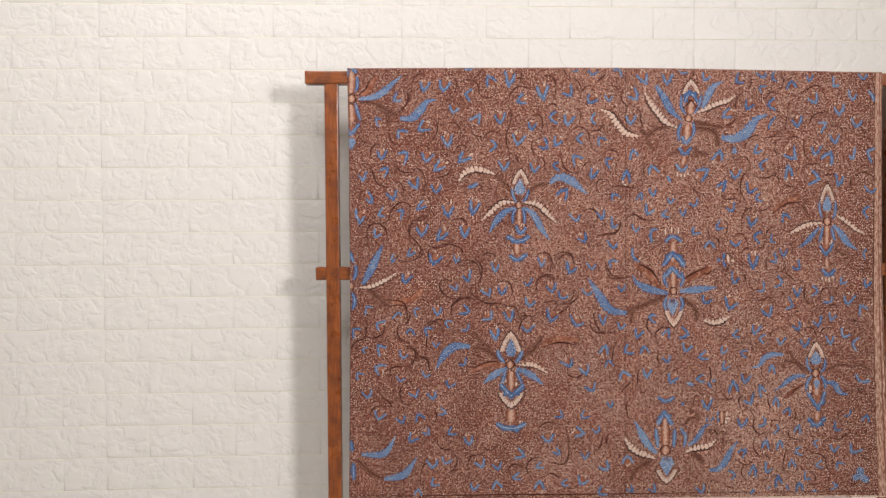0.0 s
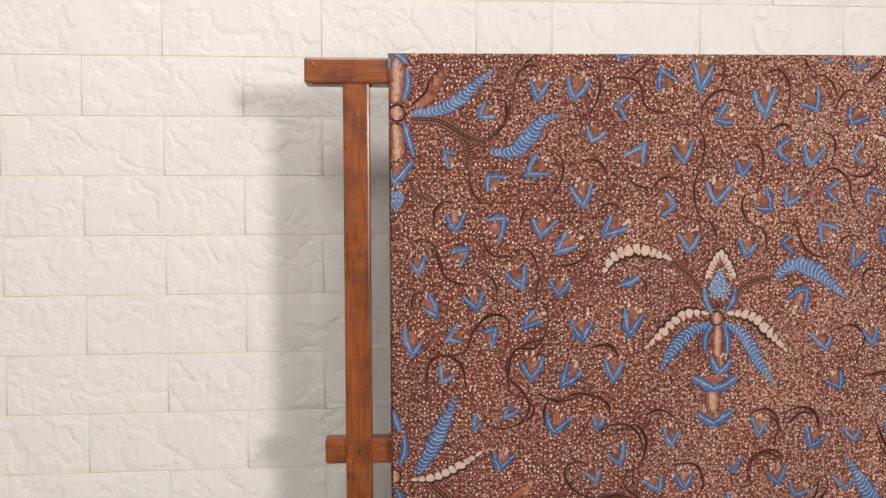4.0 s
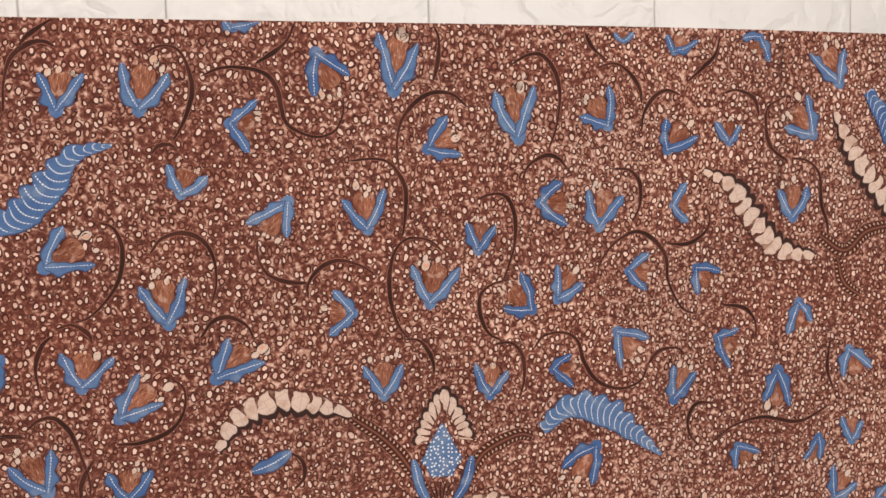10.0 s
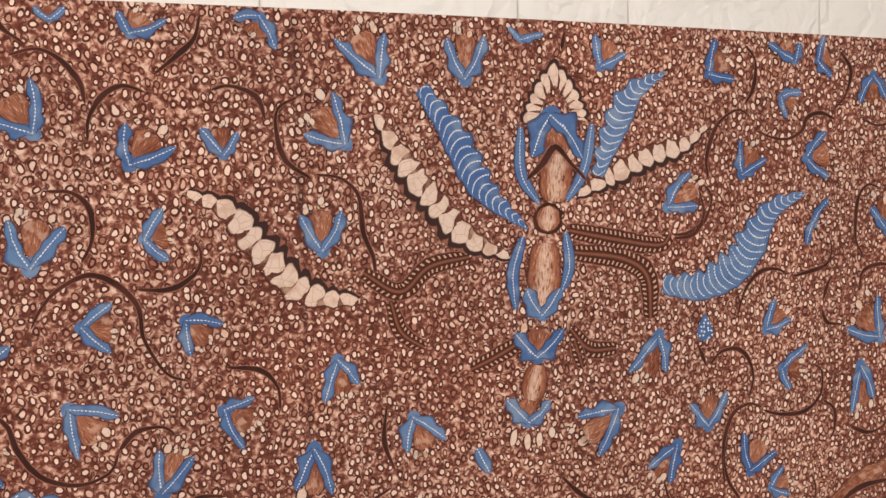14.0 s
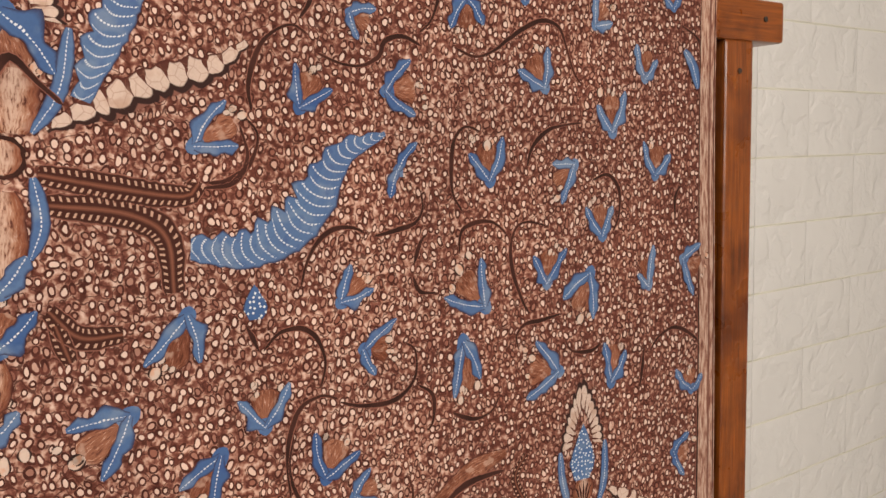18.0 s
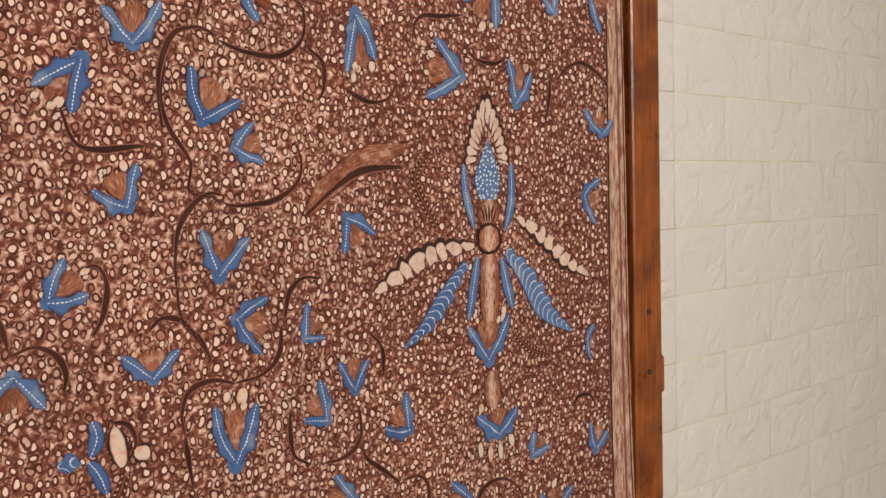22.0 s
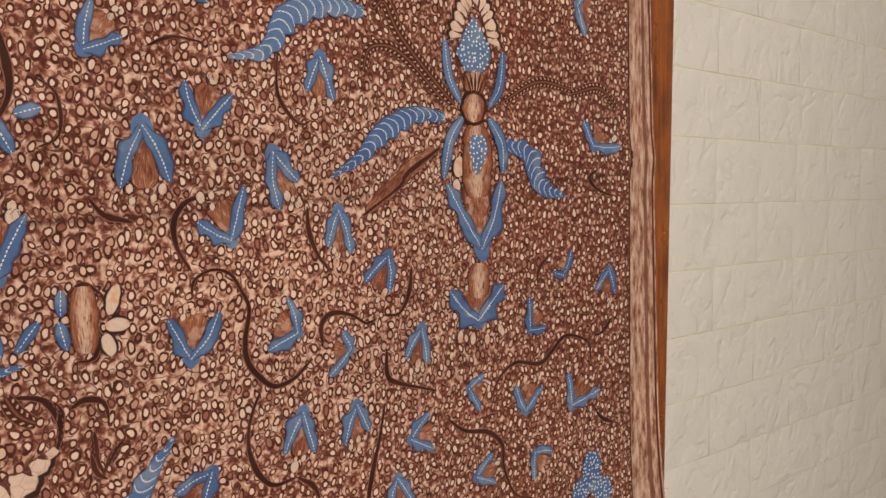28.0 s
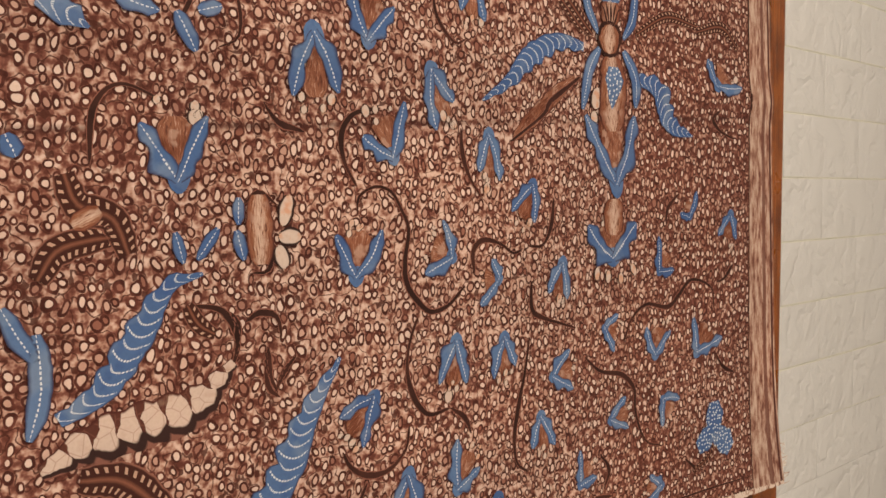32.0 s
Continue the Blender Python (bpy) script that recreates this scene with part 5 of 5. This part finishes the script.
stroke("vine", 3.6, (188, 778), (189, 798), (202, 810), (218, 809))
stroke("vine", 3.6, (219, 812), (230, 833), (222, 853), (206, 862))
stroke("vine", 3.6, (256, 866), (253, 841), (261, 825), (282, 822))
stroke("vine", 3.6, (286, 806), (301, 813), (318, 802))
stroke("vine", 3.6, (347, 873), (340, 854), (354, 843), (379, 853))
stroke("vine", 3.6, (391, 879), (379, 854), (385, 835), (403, 827))
stroke("vine", 3.6, (404, 764), (422, 753), (445, 756))
stroke("vine", 3.6, (461, 766), (469, 799), (467, 829), (455, 843), (429, 839))
stroke("vine", 3.6, (520, 518), (527, 544), (539, 560), (560, 563))
stroke("vine", 3.6, (502, 647), (485, 657), (468, 650), (468, 635), (483, 630))
stroke("vine", 3.6, (560, 638), (564, 601), (572, 580))
stroke("vine", 3.6, (582, 686), (600, 668), (610, 651))
stroke("vine", 3.6, (618, 639), (616, 672), (629, 693))
stroke("vine", 3.6, (661, 590), (654, 565), (669, 551), (687, 553))
stroke("vine", 3.6, (769, 634), (773, 658), (764, 676))
stroke("vine", 3.6, (548, 808), (552, 782), (568, 774))
stroke("vine", 3.6, (597, 747), (592, 723), (596, 706))
stroke("vine", 3.6, (45, 734), (53, 719), (73, 712))
stroke("vine", 3.6, (152, 885), (152, 861), (161, 841), (183, 837))
stroke("vine", 3.6, (412, 872), (431, 863), (451, 873))
stroke("vine", 3.6, (522, 818), (536, 805), (541, 784))
stroke("vine", 3.0, (138, 49), (139, 34), (143, 21), (151, 14), (159, 12), (165, 15))
stroke("vine", 3.0, (146, 17), (151, 10), (159, 4), (165, 0))
stroke("vine", 3.0, (209, 18), (217, 14), (226, 16), (231, 27), (232, 39), (227, 54), (221, 64))
stroke("vine", 3.0, (237, 30), (246, 26), (256, 25), (270, 28), (277, 36), (279, 47), (282, 56), (292, 62), (301, 63), (309, 59), (313, 50), (313, 42))
stroke("vine", 3.0, (288, 1), (283, 11), (273, 19), (266, 23))
stroke("vine", 3.0, (366, 1), (369, 9), (368, 22), (365, 33))
stroke("vine", 3.0, (344, 82), (343, 69), (346, 55), (355, 44), (365, 39), (376, 40), (385, 47))
stroke("vine", 3.0, (412, 23), (421, 18), (430, 17), (438, 25), (442, 39), (440, 58), (435, 72))
stroke("vine", 3.0, (458, 4), (463, 13), (472, 20))
stroke("vine", 3.0, (465, 25), (476, 22), (485, 26), (493, 36), (495, 46))
stroke("vine", 3.0, (547, 5), (544, 16), (536, 24), (525, 33))
stroke("vine", 3.0, (495, 63), (496, 53), (502, 43), (511, 38), (521, 41))
stroke("vine", 3.0, (550, 40), (559, 38), (571, 43), (575, 54))
stroke("vine", 3.0, (596, 83), (584, 74), (580, 61), (581, 49), (591, 43))
stroke("vine", 3.0, (418, 91), (422, 82), (433, 76), (441, 78), (447, 85))
stroke("vine", 3.0, (476, 85), (487, 86), (494, 94), (494, 108), (489, 118))
stroke("vine", 3.0, (316, 77), (329, 76), (339, 79), (347, 92), (347, 108), (345, 121))
stroke("vine", 3.0, (209, 72), (213, 67), (219, 66), (223, 69))
stroke("vine", 3.0, (181, 107), (188, 110), (192, 121), (190, 136), (184, 147), (174, 157), (165, 160))
stroke("vine", 3.0, (263, 120), (263, 129), (268, 139), (279, 144), (290, 145))
stroke("vine", 3.0, (290, 154), (290, 146), (297, 137), (308, 133), (321, 137), (329, 143))
stroke("vine", 3.0, (237, 154), (240, 142), (239, 128), (233, 118), (223, 114), (212, 117), (206, 125))
stroke("vine", 3.0, (369, 131), (361, 124), (349, 122), (341, 128), (337, 141), (337, 157), (341, 172), (347, 181))
stroke("vine", 3.0, (390, 101), (399, 98), (408, 100), (413, 111), (413, 127), (409, 141), (405, 151))
stroke("vine", 3.0, (410, 149), (398, 152), (391, 158), (391, 170), (396, 181), (404, 186))
stroke("vine", 3.0, (466, 147), (470, 139), (478, 130), (491, 124), (502, 128), (512, 140), (514, 156), (523, 173), (533, 178))
stroke("vine", 3.0, (512, 132), (527, 133), (539, 126), (542, 117), (539, 110))
stroke("vine", 3.0, (551, 173), (567, 176), (575, 185), (576, 197))
stroke("vine", 3.0, (156, 163), (164, 161), (172, 166), (174, 171))
stroke("vine", 3.0, (230, 173), (237, 164), (246, 162), (255, 167), (259, 175))
stroke("vine", 3.0, (424, 193), (431, 185), (444, 184), (453, 190), (457, 203), (466, 216), (481, 222), (495, 218), (500, 208))
stroke("vine", 3.0, (399, 188), (410, 188), (417, 196), (418, 210), (415, 222))
stroke("vine", 3.0, (500, 208), (508, 200), (520, 199), (526, 204))
stroke("vine", 3.0, (344, 181), (354, 183), (361, 194), (362, 204))
stroke("vine", 3.0, (146, 195), (145, 183), (149, 171), (155, 166))
stroke("vine", 3.0, (213, 194), (220, 201), (219, 214), (211, 224), (197, 229), (183, 229))
stroke("vine", 3.0, (125, 218), (131, 219), (137, 219))
stroke("vine", 3.0, (138, 217), (144, 212), (152, 211), (159, 218), (163, 228), (168, 247), (168, 256))
stroke("vine", 3.0, (626, 142), (626, 125), (621, 111), (619, 92), (610, 83), (598, 81))
stroke("vine", 3.0, (536, 264), (529, 256), (528, 245), (534, 236), (548, 237))
stroke("vine", 3.0, (544, 263), (560, 253), (581, 249), (601, 253), (614, 252), (631, 244))
stroke("vine", 3.0, (633, 235), (628, 219), (630, 200))
stroke("vine", 3.0, (275, 242), (283, 248), (284, 258), (278, 265))
stroke("vine", 3.0, (823, 90), (822, 78), (827, 63), (834, 55), (844, 51), (852, 55))
stroke("vine", 3.0, (856, 63), (867, 67), (879, 68), (889, 63), (892, 56), (902, 53), (913, 57))
stroke("vine", 3.0, (933, 57), (946, 61), (957, 58), (968, 51), (978, 45), (991, 40), (1003, 43), (1009, 55), (1014, 67), (1020, 74))
stroke("vine", 3.0, (937, 141), (931, 132), (930, 119), (932, 104), (939, 97), (948, 99))
stroke("vine", 3.0, (911, 129), (912, 138), (907, 145), (895, 148), (883, 150))
stroke("vine", 3.0, (980, 119), (984, 108), (995, 99), (1009, 96), (1020, 95))
stroke("vine", 3.0, (843, 171), (846, 161), (852, 151), (861, 145), (872, 145), (878, 148))
stroke("vine", 3.0, (934, 163), (936, 151), (946, 147), (957, 148), (966, 155))
stroke("vine", 3.0, (994, 152), (980, 149), (972, 152), (968, 163), (970, 178), (977, 195), (981, 200))
stroke("vine", 3.0, (905, 172), (909, 180), (920, 182))
stroke("vine", 3.0, (906, 166), (910, 155), (914, 151))
stroke("vine", 3.0, (973, 220), (971, 212), (977, 206), (989, 205), (1004, 203))
stroke("vine", 3.0, (821, 198), (818, 191), (815, 185))
stroke("vine", 3.0, (823, 198), (831, 191), (842, 190), (850, 196), (854, 208), (851, 220))
stroke("vine", 3.0, (833, 270), (832, 253), (834, 240), (840, 228), (851, 224), (860, 227))
stroke("vine", 3.0, (861, 229), (873, 233), (889, 234), (899, 230), (905, 222), (905, 210), (899, 205))
stroke("vine", 3.0, (906, 228), (915, 235), (915, 248), (911, 254))
stroke("vine", 3.0, (927, 247), (941, 253), (953, 251), (959, 243))
stroke("vine", 3.0, (1006, 218), (1012, 226), (1026, 228), (1035, 224))
stroke("vine", 3.0, (1028, 128), (1040, 125), (1049, 134), (1049, 149), (1044, 159))
stroke("vine", 3.0, (1101, 36), (1117, 44), (1122, 61))
stroke("vine", 3.0, (1075, 235), (1083, 227), (1098, 223), (1117, 233), (1123, 245))
stroke("vine", 3.0, (1070, 230), (1068, 248), (1066, 258))
stroke("vine", 3.0, (1097, 155), (1097, 141), (1102, 133))
stroke("vine", 3.0, (801, 121), (810, 120), (819, 115), (824, 107), (825, 99), (820, 93))
stroke("vine", 3.0, (836, 339), (836, 327), (838, 314), (844, 304), (853, 298), (860, 299))
stroke("vine", 3.0, (860, 302), (865, 304), (885, 302), (898, 294), (901, 284), (898, 274))
stroke("vine", 3.0, (836, 339), (838, 354), (846, 364), (851, 374))
stroke("vine", 3.0, (794, 329), (802, 327), (806, 335), (804, 348), (799, 357))
stroke("vine", 3.0, (759, 339), (763, 344), (766, 353), (767, 358))
stroke("vine", 3.0, (767, 361), (776, 358), (784, 362), (788, 370), (787, 378))
stroke("vine", 3.0, (823, 357), (829, 352), (839, 355), (846, 366))
stroke("vine", 3.0, (837, 406), (836, 396), (840, 386), (851, 383), (862, 386))
stroke("vine", 3.0, (862, 386), (876, 384), (885, 376), (887, 362))
stroke("vine", 3.0, (889, 359), (892, 346), (900, 340), (910, 341))
stroke("vine", 3.0, (890, 405), (890, 416), (892, 427), (901, 433))
stroke("vine", 3.0, (908, 434), (918, 434), (926, 431), (931, 423), (930, 409))
stroke("vine", 3.0, (931, 428), (934, 437), (945, 446), (955, 455))
stroke("vine", 3.0, (957, 454), (968, 454), (974, 462), (973, 479), (976, 495), (986, 503), (998, 499), (1005, 487))
stroke("vine", 3.0, (1007, 497), (1009, 478), (1016, 470), (1029, 469), (1040, 477), (1044, 486))
stroke("vine", 3.0, (937, 371), (945, 380), (946, 395))
stroke("vine", 3.0, (1087, 440), (1089, 431), (1100, 430), (1107, 438))
stroke("vine", 3.0, (754, 436), (764, 437), (771, 432), (780, 433), (783, 436))
stroke("vine", 3.0, (837, 432), (844, 442), (845, 455), (839, 464))
stroke("vine", 3.0, (864, 471), (861, 479), (863, 490), (872, 494), (885, 493), (895, 488), (904, 491), (912, 503), (918, 513))
stroke("vine", 3.0, (837, 406), (838, 416), (840, 431))
stroke("vine", 3.0, (953, 524), (958, 519), (968, 518))
stroke("vine", 3.0, (1057, 541), (1077, 538), (1100, 545))
stroke("vine", 3.0, (1024, 510), (1035, 504), (1046, 510))
stroke("vine", 3.0, (852, 696), (839, 699), (833, 707), (834, 718), (840, 728))
stroke("vine", 3.0, (840, 739), (841, 732), (849, 728), (857, 730), (862, 737), (866, 746), (864, 759), (865, 769), (871, 777), (878, 782), (888, 780), (898, 772))
stroke("vine", 3.0, (904, 767), (903, 757), (909, 752), (920, 754), (929, 759), (935, 757))
stroke("vine", 3.0, (939, 756), (949, 756), (955, 747), (957, 733))
stroke("vine", 3.0, (896, 702), (897, 714), (902, 725), (908, 732))
stroke("vine", 3.0, (941, 773), (942, 787), (951, 792), (964, 796), (974, 799))
stroke("vine", 3.0, (871, 783), (866, 795), (865, 807), (869, 819), (877, 827), (889, 826))
stroke("vine", 3.0, (889, 826), (898, 832), (902, 840))
stroke("vine", 3.0, (940, 800), (937, 816), (933, 831), (930, 847), (932, 860), (940, 866))
stroke("vine", 3.0, (981, 815), (994, 824), (1011, 828), (1022, 837), (1024, 851), (1033, 868), (1048, 874))
stroke("vine", 3.0, (866, 830), (864, 840), (855, 847), (844, 847), (836, 842), (832, 835))
stroke("vine", 3.0, (844, 850), (840, 859), (841, 871), (849, 880), (856, 881))
stroke("vine", 3.0, (982, 898), (990, 892), (1005, 893))
stroke("vine", 3.0, (790, 778), (796, 775), (803, 777), (805, 785))
stroke("vine", 3.0, (783, 773), (787, 778), (786, 790))
stroke("vine", 3.0, (994, 868), (1002, 878), (998, 888))
stroke("vine", 3.0, (1048, 748), (1050, 739), (1060, 731))
stroke("vine", 3.0, (1013, 811), (1019, 799), (1032, 792), (1051, 795), (1061, 789), (1073, 781), (1092, 787), (1095, 800))
stroke("vine", 3.0, (1097, 683), (1090, 688), (1098, 695), (1112, 699))
stroke("vine", 3.0, (1070, 886), (1083, 894), (1091, 888))
stroke("vine", 3.0, (799, 697), (805, 704), (812, 706), (816, 707))
stroke("vine", 3.0, (799, 788), (800, 799), (803, 806))
stroke("vine", 3.0, (810, 793), (806, 800), (803, 803))
stroke("vine", 3.0, (1098, 827), (1106, 836), (1118, 841))
stroke("vine", 3.0, (1113, 774), (1105, 782), (1097, 784))
stroke("vine", 3.0, (734, 8), (732, 19))
stroke("vine", 3.0, (848, 14), (855, 23), (854, 38), (848, 48))
stroke("vine", 3.0, (916, 17), (924, 28), (920, 43), (912, 51))
stroke("vine", 3.0, (799, 123), (813, 121), (820, 110), (817, 96))
stroke("vine", 3.0, (119, 49), (129, 52), (129, 69), (121, 81), (109, 90))
stroke("vine", 3.0, (90, 126), (91, 145), (101, 159), (116, 163))
stroke("vine", 3.0, (52, 186), (51, 171), (60, 160), (74, 160), (81, 168))
stroke("vine", 3.0, (27, 204), (39, 200), (50, 205), (55, 221), (59, 234), (72, 247), (92, 250))
stroke("vine", 3.0, (106, 196), (106, 207), (116, 218), (137, 220))
stroke("vine", 3.0, (41, 257), (29, 260), (27, 273), (33, 285))
stroke("vine", 3.0, (96, 236), (112, 241), (119, 255), (119, 271))
stroke("vine", 3.0, (99, 293), (111, 282), (127, 283))
stroke("vine", 3.0, (163, 269), (164, 249), (171, 236))


# ---- brick facing of the wall ----
BW, BH = 0.1945, 0.0737
SEAM_X, COURSE_Z = -0.562 + 3.5 * BW, 1.597 - BH


def brick_mesh(width):
    g = 0.00002
    x0, x1, z0, z1 = g, width - g, g, BH - g
    bm = bmesh.new()

    def ring(inset, depth):
        a, b, c, d = x0 + inset, x1 - inset, z0 + inset, z1 - inset
        return [bm.verts.new(p) for p in ((a, depth, c), (b, depth, c), (b, depth, d), (a, depth, d))]

    rings = [ring(0.0, 0.0030), ring(0.0, 0.0007), ring(0.0014, 0.0006), ring(0.0042, 0.00012), ring(0.0120, 0.0)]
    for n, (lo, hi) in enumerate(zip(rings, rings[1:])):
        for i in range(4):
            k = (i + 1) % 4
            f = bm.faces.new((lo[i], lo[k], hi[k], hi[i]))
            f.smooth = n > 0
            # the bed joints above and below have yellowed, the upright ones are plain foam
            f.material_index = 0 if n != 1 else 1 + i % 2
    bm.faces.new(rings[-1]).smooth = True
    me = bpy.data.meshes.new("brick")
    bm.to_mesh(me)
    bm.free()
    me.materials.append(M_BRICK)
    me.materials.append(M_JOINT)
    me.materials.append(M_SEAM)
    return me


FULL, HALF = brick_mesh(BW), brick_mesh(BW / 2)
rest_v, rest_f = [], []
tilt = random.Random(11)
for row in range(-20, 17):
    z = COURSE_Z + BH * row
    if z < 0 or z + BH > 2.8:
        continue
    for panel in range(-4, 5):
        x = SEAM_X + 3.5 * BW * panel
        sizes = (BW / 2, BW, BW, BW) if row % 2 == 0 else (BW, BW, BW, BW / 2)
        for wid in sizes:
            if -2.79 < x and x + wid < 3.59:
                if -0.98 < x < 2.05 and 0.44 < z < 1.82:
                    ob = part("brick", FULL if wid == BW else HALF, wall_north)
                    ob.location = (x, WALL_Y + tilt.uniform(-0.00003, 0.00003), z)
                else:
                    me = FULL if wid == BW else HALF
                    j = len(rest_v)
                    rest_v += [(p.co.x + x, p.co.y + WALL_Y, p.co.z + z) for p in me.vertices]
                    rest_f += [tuple(i + j for i in f.vertices) for f in me.polygons]
            x += wid
rest = part("brick_facing", mesh("brick_facing", rest_v, rest_f, [M_BRICK], smooth=True), wall_north)
rest["kind"] = "stuff"
wall_north.matrix_basis = pose(0, 0, 0, 0, 0, math.degrees(WALL_TURN))
